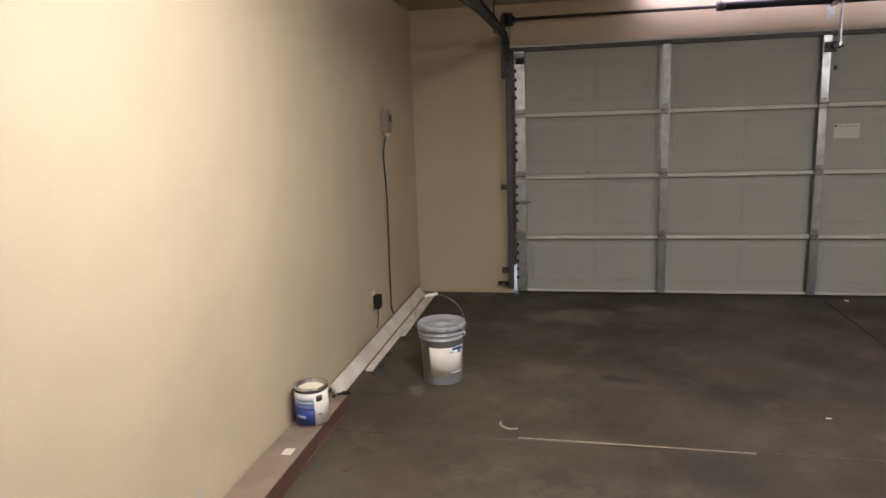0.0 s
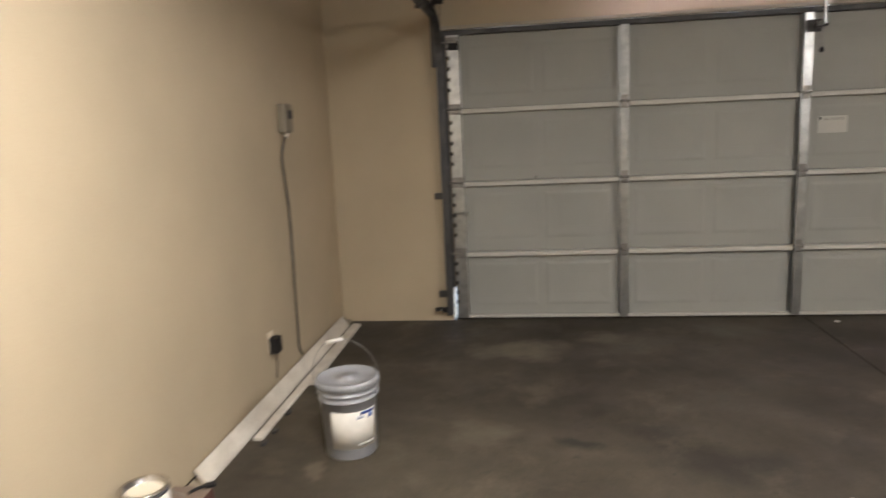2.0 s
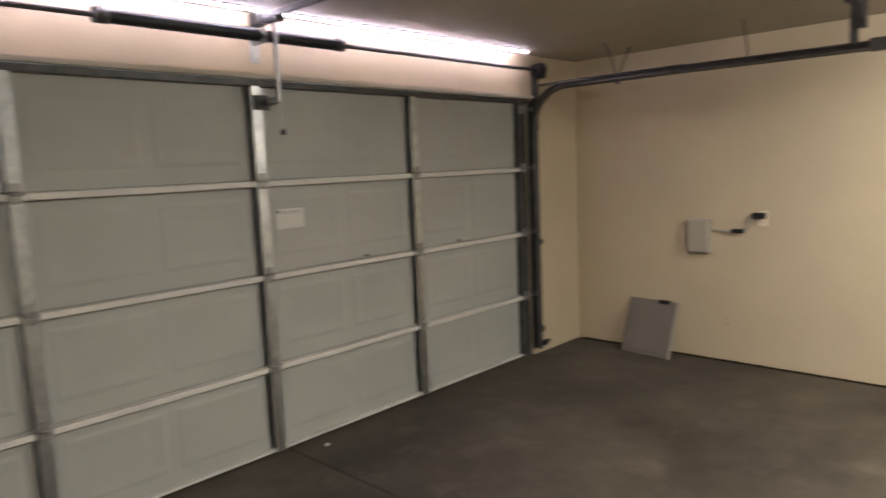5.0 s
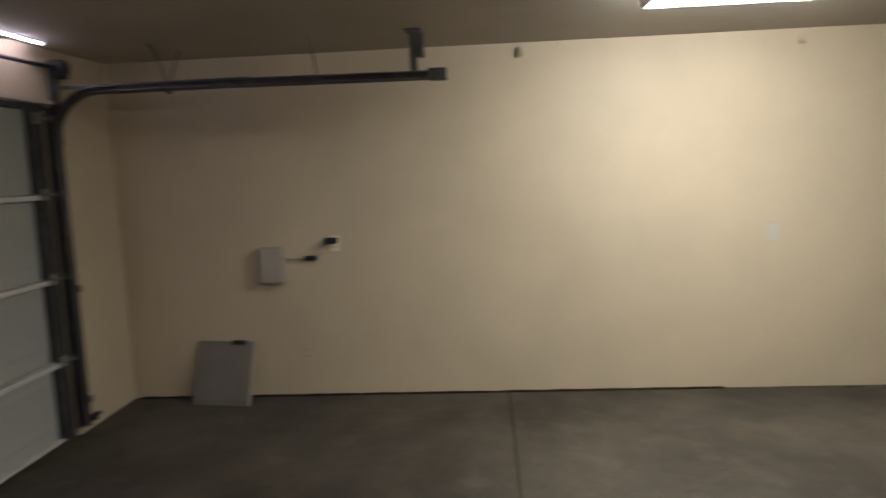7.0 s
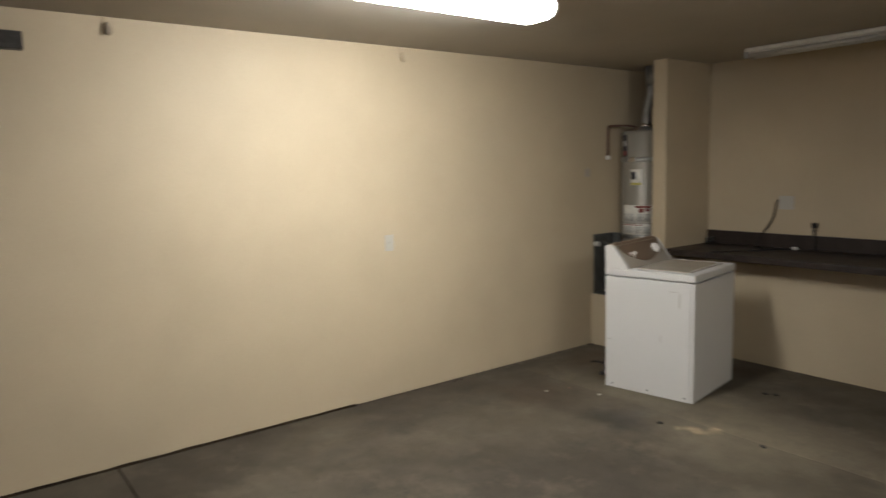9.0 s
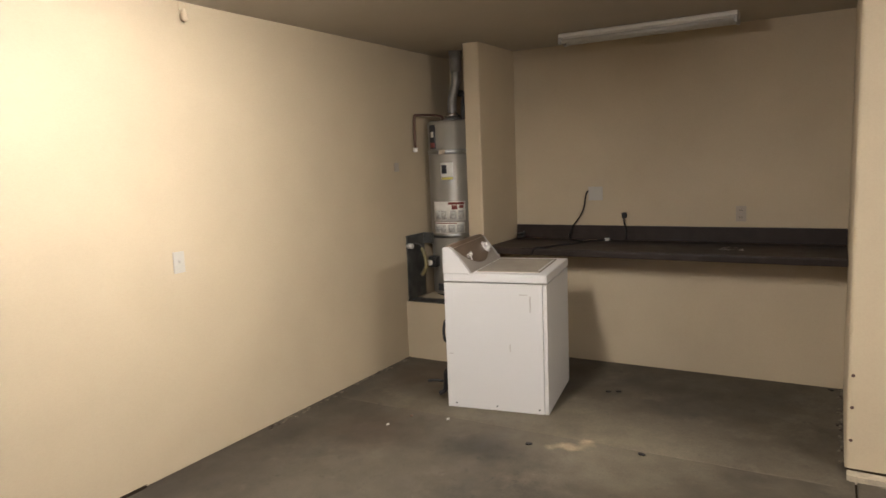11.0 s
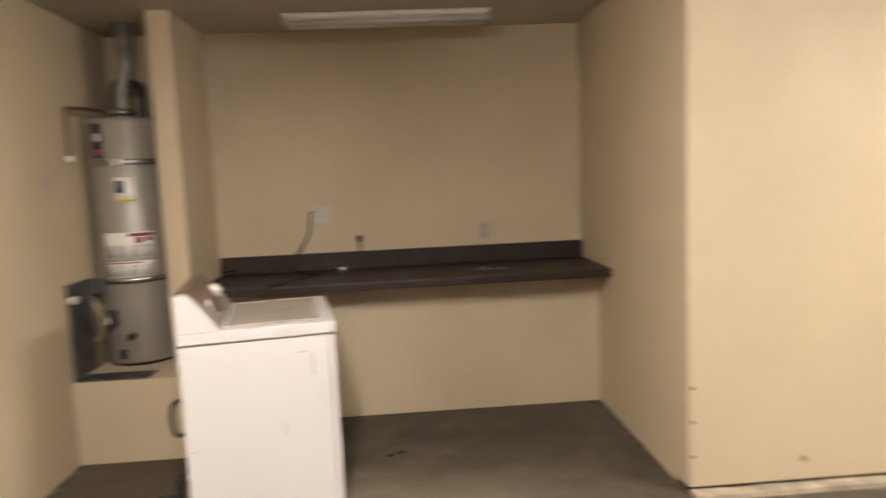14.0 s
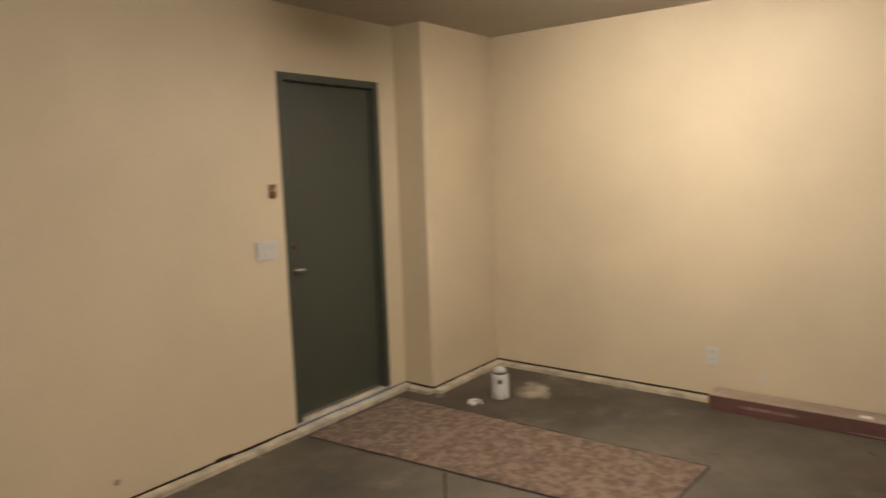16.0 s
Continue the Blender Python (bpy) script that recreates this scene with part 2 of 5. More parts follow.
# ---------- mesh helpers ----------
def bx(bm, a, b, bevel=0.0, seg=1):
    """A box between two corners, its edges rounded."""
    r = bmesh.ops.create_cube(bm, size=1.0)
    vs = r["verts"]
    for v in vs:
        v.co = Vector([(a[i] + b[i]) / 2 + v.co[i] * (b[i] - a[i]) for i in range(3)])
    if bevel:
        es = list({e for v in vs for e in v.link_edges})
        bmesh.ops.bevel(bm, geom=es, offset=bevel, segments=seg, affect="EDGES", profile=0.7)
    return bm


def ring(c, ax, r, seg, ph=0.0):
    ax = Vector(ax).normalized()
    u = ax.orthogonal().normalized()
    if abs(ax.z) > 0.99:
        u = Vector((1, 0, 0))
    v = ax.cross(u)
    return [Vector(c) + r * (math.cos(2 * math.pi * k / seg + ph) * u + math.sin(2 * math.pi * k / seg + ph) * v) for k in range(seg)]


def loft(bm, rings, caps=True):
    rows = [[bm.verts.new(p) for p in r] for r in rings]
    n = len(rows[0])
    for a, b in zip(rows, rows[1:]):
        for k in range(n):
            f = bm.faces.new((a[k], a[(k + 1) % n], b[(k + 1) % n], b[k]))
            f.smooth = True
    if caps:
        bm.faces.new(rows[0][::-1])
        bm.faces.new(rows[-1])
    return bm


def lathe(bm, profile, seg=28, at=(0, 0, 0), caps=True):
    """A turned shape from (radius, height) pairs about a vertical axis."""
    return loft(bm, [ring((at[0], at[1], at[2] + z), (0, 0, 1), r, seg) for r, z in profile], caps)


def rod(bm, a, b, r, seg=12, r2=None):
    d = Vector(b) - Vector(a)
    return loft(bm, [ring(a, d, r, seg), ring(b, d, r if r2 is None else r2, seg)])


def tube(bm, pts, r, seg=8):
    """A bent round bar or cable through the given points, smoothed."""
    pts = [Vector(p) for p in pts]
    smooth = []
    for i in range(len(pts) - 1):
        p0, p1, p2, p3 = pts[max(i - 1, 0)], pts[i], pts[i + 1], pts[min(i + 2, len(pts) - 1)]
        for k in range(6):
            t = k / 6
            smooth.append(0.5 * (2 * p1 + (p2 - p0) * t + (2 * p0 - 5 * p1 + 4 * p2 - p3) * t * t + (3 * p1 - p0 - 3 * p2 + p3) * t ** 3))
    smooth.append(pts[-1])
    rings, u = [], None
    for i, p in enumerate(smooth):
        d = (smooth[min(i + 1, len(smooth) - 1)] - smooth[max(i - 1, 0)]).normalized()
        u = (d.orthogonal() if u is None else u - d * u.dot(d)).normalized()
        v = d.cross(u)
        rings.append([p + r * (math.cos(2 * math.pi * k / seg) * u + math.sin(2 * math.pi * k / seg) * v) for k in range(seg)])
    return loft(bm, rings)


def prism(bm, outline, y0, y1):
    """An outline in x and z, drawn out along y."""
    a = [bm.verts.new((x, y0, z)) for x, z in outline]
    b = [bm.verts.new((x, y1, z)) for x, z in outline]
    n = len(a)
    for k in range(n):
        bm.faces.new((a[k], a[(k + 1) % n], b[(k + 1) % n], b[k]))
    bm.faces.new(a[::-1])
    bm.faces.new(b)
    return bm


def mesh(name, bm, mat):
    bmesh.ops.recalc_face_normals(bm, faces=bm.faces)
    me = bpy.data.meshes.new(name)
    bm.to_mesh(me)
    bm.free()
    me.materials.append(mat)
    return me


def part(name, bm, mat, parent, label=""):
    ob = new(name, mesh(name, bm, mat))
    ob.parent = parent
    return tagged(ob, label)


def thing(name, label, category, at=(0, 0, 0), turn=0.0, group="", kind=""):
    ob = new(name)
    ob.empty_display_size = 0.1
    ob.matrix_basis = pose(*at, 0, 0, turn)
    return tagged(ob, label, category, group, kind)


def solo(name, bm, mat, label, category, at=(0, 0, 0), turn=0.0, group="", kind=""):
    ob = new(name, mesh(name, bm, mat))
    ob.matrix_basis = pose(*at, 0, 0, turn)
    return tagged(ob, label, category, group, kind)


def setting(name, boxes, mat, label="", bevel=0.0):
    bm = bmesh.new()
    for a, b in boxes:
        bx(bm, a, b, bevel, 2)
    return tagged(new(name, mesh(name, bm, mat)), label, "", "", "structure")


def B():
    return bmesh.new()


def corner_wall(name, a, b, corners, label, radius=0.018):
    """A wall block whose named plan corners are rounded like drywall bullnose."""
    bm = bx(B(), a, b)
    es = [e for e in bm.edges if any(all(abs(v.co.x - cx) < 1e-4 and abs(v.co.y - cy) < 1e-4 for v in e.verts) for cx, cy in corners)]
    bmesh.ops.bevel(bm, geom=es, offset=radius, segments=4, affect="EDGES", profile=0.5)
    return tagged(new(name, mesh(name, bm, PAINT)), label, "", "", "structure")


# ---------- structure ----------
T = 0.15
CUR = 0.032
floor = setting("floor", [((-T, Y_BACK - T, -0.2), (W + T, 0.0, -0.012)), ((-T, 0.0, -0.2), (W + T, 0.45, -0.014))], DIRT, "grey stained concrete garage floor with joints")
setting("ceiling", [((-T, Y_BACK - T, H), (W + T, T, H + 0.15))], CEIL, "tan painted drywall ceiling")
setting("wall_side_left", [((-T, Y_JOG, 0.042), (0, T, H))], PAINT, "tan painted drywall side wall")
setting("wall_side_right", [((W, Y_BACK, 0.006), (W + T, T, H))], PAINT, "tan painted drywall side wall")
setting("wall_front_left", [((0, 0, 0.006), (DL - 0.03, T, H))], PAINT, "tan painted wall beside the garage door")
setting("wall_front_right", [((DR + 0.03, 0, 0.006), (W, T, H))], PAINT, "tan painted wall beside the garage door")
setting("wall_front_header", [((DL - 0.03, 0, DTOP), (DR + 0.03, T, H))], PAINT, "painted header over the garage door")
corner_wall("wall_jog", (-T, Y_DOOR - T, 0.042), (X_JOG, Y_JOG, H), [(X_JOG, Y_JOG)], "tan painted wall corner beside the entry door")
DX0, DX1, DZ0, DZ1 = 1.0, 1.84, 0.06, 2.125
corner_wall("wall_entry_right", (DX1, Y_DOOR - T, 0.042), (X_ALC, Y_DOOR, H), [(X_ALC, Y_DOOR)], "tan painted wall with the entry door")
setting("wall_entry_left", [((X_JOG, Y_DOOR - T, 0.042), (DX0, Y_DOOR, H))], PAINT, "tan painted wall strip beside the entry door")
setting("wall_entry_lintel", [((DX0, Y_DOOR - T, DZ1), (DX1, Y_DOOR, H))], PAINT, "tan painted wall above the entry door")
setting("wall_alcove_side", [((X_ALC - T, Y_BACK, 0.006), (X_ALC, Y_DOOR - T, H))], PAINT, "tan painted side wall of the counter alcove")
setting("wall_back", [((X_ALC - T, Y_BACK - T, 0), (W, Y_BACK, H))], PAINT, "tan painted back wall of the alcove")
setting("wall_knee", [((X_ALC, Y_BACK, 0.004), (6.0, Y_KNEE, 0.875))], PAINT, "tan painted low wall under the counter")
corner_wall("wall_partition", (5.965, Y_BACK, 0), (6.10, -7.10, H), [(5.965, -7.10), (6.10, -7.10)], "narrow tan partition beside the water heater", 0.012)
setting("wall_platform", [((6.10, Y_BACK, 0), (W, -6.89, 0.475)), ((5.98, -7.10, 0), (6.10, -6.89, 0.475))], PAINT, "painted platform under the water heater")
# dark gap between drywall and curb, then the rough painted curb
setting("trim_gap", [((-0.05, Y_JOG, CUR - 0.01), (-0.006, 0, 0.050)), ((-0.05, Y_DOOR, CUR - 0.01), (X_JOG - 0.006, Y_JOG - 0.006, 0.050)),
                     ((DX1, Y_DOOR - 0.1, CUR - 0.01), (X_ALC - 0.006, Y_DOOR - 0.006, 0.050))], DIRT, "dark gap under the drywall edge")


def rough_curb(name, a, b, depth, label):
    """A ragged painted concrete edge along the foot of a wall, between two plan points, its face uneven."""
    bm = B()
    a, b = Vector((*a, 0)), Vector((*b, 0))
    d = (b - a).normalized()
    n = Vector((-d.y, d.x, 0))
    steps = max(6, int((b - a).length / 0.07))
    rings = []
    for k in range(steps + 1):
        p = a + (b - a) * (k / steps)
        w = depth * (0.75 + 0.7 * noise.noise(p * 3.1 + Vector((0, 0, 5))))
        z = CUR - 0.006 + 0.006 * noise.noise(p * 9)
        rings.append([p - n * 0.06 + Vector((0, 0, -0.01)), p + n * max(0.012, w * 1.9) + Vector((0, 0, -0.008)), p + n * max(0.007, w * 0.7) + Vector((0, 0, z * 0.35)), p + n * 0.005 + Vector((0, 0, z)), p - n * 0.06 + Vector((0, 0, z))])
    loft(bm, rings)
    for f in bm.faces:
        f.smooth = False
    return tagged(new(name, mesh(name, bm, CURB)), label, "", "", "structure")


CURBLABEL = "ragged painted concrete curb under the wall"
rough_curb("curb_entry", (X_ALC - 0.01, Y_DOOR), (DX1, Y_DOOR), 0.02, CURBLABEL)
rough_curb("curb_door", (DX1, Y_DOOR), (X_JOG, Y_DOOR), 0.045, CURBLABEL)
rough_curb("curb_jog_side", (X_JOG, Y_DOOR), (X_JOG, Y_JOG), 0.02, CURBLABEL)
rough_curb("curb_jog", (X_JOG, Y_JOG), (0, Y_JOG), 0.03, CURBLABEL)
rough_curb("curb_left", (0, Y_JOG), (0, -0.02), 0.022, CURBLABEL)
# ragged caulk and dirt line along the foot of the right wall
bm = B()
rings = []
for k in range(90):
    y = -0.05 - 4.35 * k / 89
    h = 0.016 + 0.006 * noise.noise(Vector((y * 6, 1, 0)))
    rings.append([(W + 0.02, y, -0.01), (W - 0.006 - 0.003 * noise.noise(Vector((y * 9, 4, 0))), y, -0.01), (W - 0.004, y, h), (W + 0.02, y, h)])
loft(bm, rings)
tagged(new("trim_right", mesh("trim_right", bm, DIRT)), "dark gap along the foot of the wall", "", "", "structure")

# outside, seen only through the slit beside the garage door
setting("ground_outside", [((-3, 0.45, -0.25), (10, 6, -0.05))], SLAB, "concrete driveway outside")


# ---------- entry door ----------
def entry_door():
    d = tagged(thing("door_1", "dark green-grey flush entry door, closed, in a steel frame", "door", (0, 0, 0)), kind="structure")
    f = B()
    fw, y0, y1 = 0.045, Y_DOOR - T, Y_DOOR + 0.008
    bx(f, (DX0, y0, DZ0), (DX0 + fw, y1, DZ1), 0.003)
    bx(f, (DX1 - fw, y0, DZ0), (DX1, y1, DZ1), 0.003)
    bx(f, (DX0 + fw, y0, DZ1 - fw), (DX1 - fw, y1, DZ1), 0.003)
    part("door_frame", f, GREEN, d)
    leaf = part("door_leaf", bx(B(), (DX0 + fw + 0.003, Y_DOOR - 0.085, DZ0 + 0.016), (DX1 - fw - 0.003, Y_DOOR - 0.04, DZ1 - fw - 0.003), 0.002), GREEN, d)
    part("stop", bx(B(), (DX0 + fw, Y_DOOR - 0.04, DZ0 + 0.02), (DX0 + fw + 0.012, Y_DOOR - 0.02, DZ1 - fw), 0.002), GREEN, d)
    # painted concrete sill below the door leaf
    th = B()
    bx(th, (DX0 + 0.01, Y_DOOR - 0.1, DZ0 - 0.02), (DX1 - 0.01, Y_DOOR - 0.006, DZ0 - 0.002), 0.004)
    part("threshold", th, CURB, d, "cream painted concrete sill")
    part("door_sweep", bx(B(), (DX0 + fw, Y_DOOR - 0.04, DZ0 + 0.010), (DX1 - fw, Y_DOOR - 0.026, DZ0 + 0.026), 0.001), CHROME, d, "bright metal sweep")
    hx, yf = 1.765, Y_DOOR - 0.04
    h = B()
    rod(h, (hx, yf, 0.965), (hx, yf + 0.010, 0.965), 0.034, 22, 0.031)
    rod(h, (hx, yf + 0.010, 0.965), (hx, yf + 0.040, 0.965), 0.014, 14)
    h = part("door_handle", h, BRASS, d, "dark bronze rose with worn lever")
    lv = B()
    tube(lv, [(hx + 0.014, yf + 0.045, 0.978), (hx - 0.01, yf + 0.052, 0.980), (hx - 0.034, yf + 0.050, 0.977), (hx - 0.046, yf + 0.044, 0.972)], 0.010, 10)
    part("lever", lv, GALV_MID, h, "worn metal lever")
    k = B()
    rod(k, (hx, yf, 1.115), (hx, yf + 0.015, 1.115), 0.032, 20, 0.028)
    bx(k, (hx - 0.006, yf + 0.015, 1.098), (hx + 0.006, yf + 0.032, 1.132), 0.003)
    part("deadbolt", k, BRASS, d, "dark bronze deadbolt thumb turn")
    for z in (0.35, 1.1, 1.85):
        part("hinge", rod(B(), (DX0 + fw + 0.004, yf + 0.004, z), (DX0 + fw + 0.004, yf + 0.004, z + 0.1), 0.007, 10), GREEN, leaf)


entry_door()


# ---------- garage door ----------
STILES = (2.150, 3.360, 4.575)
ZS = (0.012, 0.533, 1.067, 1.600, 2.130)
YF = 0.045
SKIN = 0.026     # depth of the pressed skin behind the section frame


def garage_door():
    g = thing("garage_door", "closed grey sectional steel garage door, seen from inside", "garage door", (DL, YF, 0))
    x0, x1 = 0.0, DR - DL
    edges = [x0 + 0.05] + [s - DL for s in STILES] + [x1 - 0.05]
    for n in range(4):
        za, zb = ZS[n] + 0.002, ZS[n + 1] - 0.002
        s = B()
        bx(s, (x0, SKIN, za), (x1, 0.05, zb), 0.003)
        if n < 3:
            bx(s, (x0 + 0.004, SKIN + 0.006, zb - 0.01), (x1 - 0.004, 0.045, zb + 0.012))
        for a, b in zip(edges, edges[1:]):
            w = (b - a - 0.20) / 2
            for i in range(2):
                px = a + 0.075 + i * (w + 0.05)
                lo, hi = za + 0.085, zb - 0.085
                # pressed panel: a steep outer edge and a wide inner slope
                loops = []
                for inset, rise in ((0.0, -0.0005), (0.024, 0.0028), (0.036, 0.0028), (0.080, 0.0006), (0.088, 0.0006), (0.096, -0.0005)):
                    o = [(px + inset, lo + inset), (px + w - inset, lo + inset), (px + w - inset, hi - inset), (px + inset, hi - inset)]
                    loops.append([s.verts.new((p[0], SKIN - rise, p[1])) for p in o])
                for va, vb in zip(loops, loops[1:]):
                    for k in range(4):
                        s.faces.new((va[k], va[(k + 1) % 4], vb[(k + 1) % 4], vb[k]))
        sec = part("door_section", s, DOORSKIN, g)
        # top and bottom lips of the section, in stretches between the stiles
        for a, b in zip(edges, edges[1:]):
            if n < 3:
                part("rail", bx(B(), (a + 0.035, -0.028, zb - 0.032), (b - 0.035, SKIN, zb - 0.001), 0.003), DOORRAIL, sec, "pale steel lip")
        if n == 0:
            part("bottom_retainer", bx(B(), (x0, -0.012, za), (x1, SKIN, za + 0.016), 0.002), DOORRAIL, sec, "pale bottom retainer")
        for sx in STILES:
            c = sx - DL
            st = B()
            # folded channel: face, one closed side, one open side with a short return
            bx(st, (c - 0.030, -0.030, za + 0.004), (c + 0.031, -0.027, zb - 0.004), 0.001)
            bx(st, (c + 0.028, -0.028, za + 0.004), (c + 0.031, SKIN, zb - 0.004))
            bx(st, (c - 0.030, -0.028, za + 0.004), (c - 0.027, -0.012, zb - 0.004))
            bx(st, (c - 0.042, SKIN - 0.005, za + 0.004), (c + 0.042, SKIN, zb - 0.004))
            part("stile", st, GALV, sec, "galvanised stile")
        for c, sgn in ((x0 + 0.045, 1), (x1 - 0.045, -1)):
            st = B()
            bx(st, (c - 0.045, -0.030, za + 0.004), (c + 0.045, SKIN, zb - 0.004), 0.003)
            # same steel both ends; the right one is coloured dark for its shade
            e = part("end_stile", st, GALV if sgn > 0 else GALV_DARK, sec, "galvanised end stile with punched holes" if sgn > 0 else "galvanised end stile with its shade in the colour")
            if sgn < 0:
                continue
            ho = B()
            for k in range(5):
                hz = za + 0.12 + k * 0.075
                bx(ho, (min(c - sgn * 0.046, c - sgn * 0.026), -0.0315, hz), (max(c - sgn * 0.046, c - sgn * 0.026), -0.0295, hz + 0.028), 0.0)
            part("punched_holes", ho, BLACK, e, "dark punched holes")
        # hinges and rollers at the joint above
        if n < 3:
            for c in [s_ - DL for s_ in STILES]:
                h = B()
                bx(h, (c - 0.024, -0.034, zb - 0.045), (c + 0.024, -0.028, zb + 0.045), 0.002)
                rod(h, (c - 0.032, -0.037, zb), (c + 0.032, -0.037, zb), 0.009, 10)
                for dz in (-0.035, 0.04):
                    for dx in (-0.015, 0.015):
                        rod(h, (c + dx, -0.034, zb + dz), (c + dx, -0.039, zb + dz), 0.006, 6)
                part("hinge", h, GALV_MID, g, "grey steel hinge")
        for c, sgn in ((x0, -1), (x1, 1)):
            r = B()
            zr = zb if n < 3 else zb - 0.06
            bx(r, (c - sgn * 0.085 - 0.0, -0.036, zr - 0.035), (c - sgn * 0.0, -0.030, zr + 0.035), 0.002)
            rod(r, (c - sgn * 0.08, -0.055, zr), (c + sgn * 0.055, -0.055, zr), 0.006, 8)
            rod(r, (c + sgn * 0.04, -0.055, zr), (c + sgn * 0.062, -0.055, zr), 0.023, 16)
            part("roller", r, GALV_MID, g)
    part("top_bracket", bx(B(), (0.015, -0.046, 2.015), (0.085, -0.030, 2.075), 0.003), BLACK, g, "black top roller bracket")
    part("weather_seal", bx(B(), (x0, 0.012, 0.0), (x1, 0.04, 0.014), 0.003), RUBBER, g, "black rubber bottom seal")
    # slide latch
    la = B()
    rod(la, (0.02, -0.05, 0.835), (0.125, -0.05, 0.835), 0.008, 10)
    bx(la, (0.03, -0.045, 0.81), (0.085, -0.03, 0.86), 0.003)
    part("slide_latch", la, GALV, g, "metal slide latch")
    # paper sticker
    stk = part("sticker", bx(B(), (2.565, 0.0165, 1.315), (2.755, 0.0185, 1.43)), DOORRAIL, g, "faded paper label")
    part("print", bx(B(), (2.57, 0.0145, 1.405), (2.585, 0.0165, 1.425)), INK, stk)
    part("print", bx(B(), (2.60, 0.0155, 1.40), (2.735, 0.0165, 1.418)), PRINT, stk)
    # opener bracket on the top section
    ob_ = B()
    bx(ob_, (2.44, -0.05, 1.99), (2.53, -0.028, 2.07), 0.003)
    rod(ob_, (2.47, -0.09, 2.03), (2.55, -0.09, 2.03), 0.012, 10)
    bx(ob_, (2.485, -0.10, 2.01), (2.53, -0.05, 2.045), 0.003)
    part("opener_bracket", ob_, GALV_DARK, g, "dark opener bracket")
    for c in (0.62, 3.2, 4.1):
        part("bolt", rod(B(), (c, -0.006, 1.086), (c, -0.030, 1.086), 0.007, 8), GALV_DARK, g)


garage_door()

# jamb and stop trim round the opening
setting("trim_jamb", [((DL - 0.03, 0.09, 0.25), (DL + 0.03, T, DTOP)), ((DR - 0.03, 0.09, 0), (DR + 0.03, T, DTOP))], PAINT, "painted door jamb")
setting("trim_header", [((DL - 0.04, -0.05, DTOP - 0.012), (DR + 0.04, 0.0, DTOP + 0.012))], CEIL, "painted trim along the header", 0.003)
# closes the gap over the door; its dark colour is the header trim's shadow
setting("trim_header_stop", [((DL - 0.028, 0.004, DTOP - 0.045), (DR + 0.028, 0.10, DTOP - 0.013))], GALV_DARK, "stop strip above the door, coloured as the trim's shadow")


def track(name, x, sgn):
    """Vertical channel, bend and horizontal run of one door track, with brackets and hangers."""
    t = thing(name, "grey steel garage door track, fixed to wall and ceiling", "door track", (x, 0, 0), group="garage door tracks")
    yv, zh, rad = -0.03, 2.235, 0.30
    path = [(yv, 0.06)] + [(yv, z) for z in (0.5, 1.0, 1.5, zh - rad)]
    for k in range(1, 9):
        a = math.radians(90 * k / 8)
        path.append((yv - rad + rad * math.cos(a), zh - rad + rad * math.sin(a)))
    path += [(-1.2, zh), (-2.49, zh - 0.01)]
    ch = B()
    rings = []
    for i, (y, z) in enumerate(path):
        p, q = path[max(i - 1, 0)], path[min(i + 1, len(path) - 1)]
        d = Vector((0, q[0] - p[0], q[1] - p[1])).normalized()
        n = Vector((0, -d.z, d.y))
        w = Vector((1, 0, 0)) * sgn
        c = Vector((0, y, z))
        prof = [(-0.030, -0.016), (0.016, -0.030), (0.016, 0.030), (-0.030, 0.016), (-0.030, 0.012), (0.012, 0.026), (0.012, -0.026), (-0.030, -0.012)]
        rings.append([c + w * u + n * v for u, v in prof])
    loft(ch, rings)
    for f in ch.faces:
        f.smooth = False
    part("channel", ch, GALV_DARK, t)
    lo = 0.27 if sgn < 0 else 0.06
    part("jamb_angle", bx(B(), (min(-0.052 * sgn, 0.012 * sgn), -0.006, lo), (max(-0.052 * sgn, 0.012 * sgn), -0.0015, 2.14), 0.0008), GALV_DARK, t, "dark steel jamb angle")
    for z in (0.20, 0.95):
        b = B()
        bx(b, (min(0.012 * sgn, 0.075 * sgn), -0.045, z), (max(0.012 * sgn, 0.075 * sgn), -0.001, z + 0.045), 0.002)
        part("wall_bracket", b, GALV_DARK, t)
    fl = B()
    bx(fl, (min(0.012 * sgn, 0.05 * sgn), -0.05, 1.9), (max(0.012 * sgn, 0.05 * sgn), -0.003, 2.42), 0.002)
    part("flag_bracket", fl, GALV_DARK, t)
    an = B()
    bx(an, (0.018 * sgn - 0.003, -1.3, zh + 0.012), (0.018 * sgn + 0.003, -0.06, zh + 0.035), 0.001)
    part("stiffener", an, GALV_DARK, t)
    e = B()
    bx(e, (-0.028, -2.51, zh - 0.045), (0.024, -2.40, zh + 0.028), 0.003)
    part("end_stop", e, GALV_DARK, t)
    hg = B()
    bx(hg, (0.020 * sgn - 0.003, -2.335, zh - 0.02), (0.020 * sgn + 0.003, -2.29, H), 0.001)
    bx(hg, (min(0, 0.12 * sgn), -2.36, H - 0.012), (max(0, 0.12 * sgn), -2.26, H - 0.0005), 0.002)
    bx(hg, (min(0, 0.05 * sgn), -2.375, H - 0.17), (max(0.02, 0.05 * sgn), -2.335, H - 0.03), 0.002)
    part("hanger", hg, GALV_DARK, t, "punched angle hanger")
    v = B()
    tube(v, [(0.02 * sgn, -0.78, zh - 0.02), (0.03 * sgn, -0.72, H - 0.1), (0.04 * sgn, -0.66, H)], 0.006)
    tube(v, [(0.02 * sgn, -0.78, zh - 0.02), (0.16 * sgn, -0.75, H - 0.15), (0.36 * sgn, -0.71, H)], 0.006)
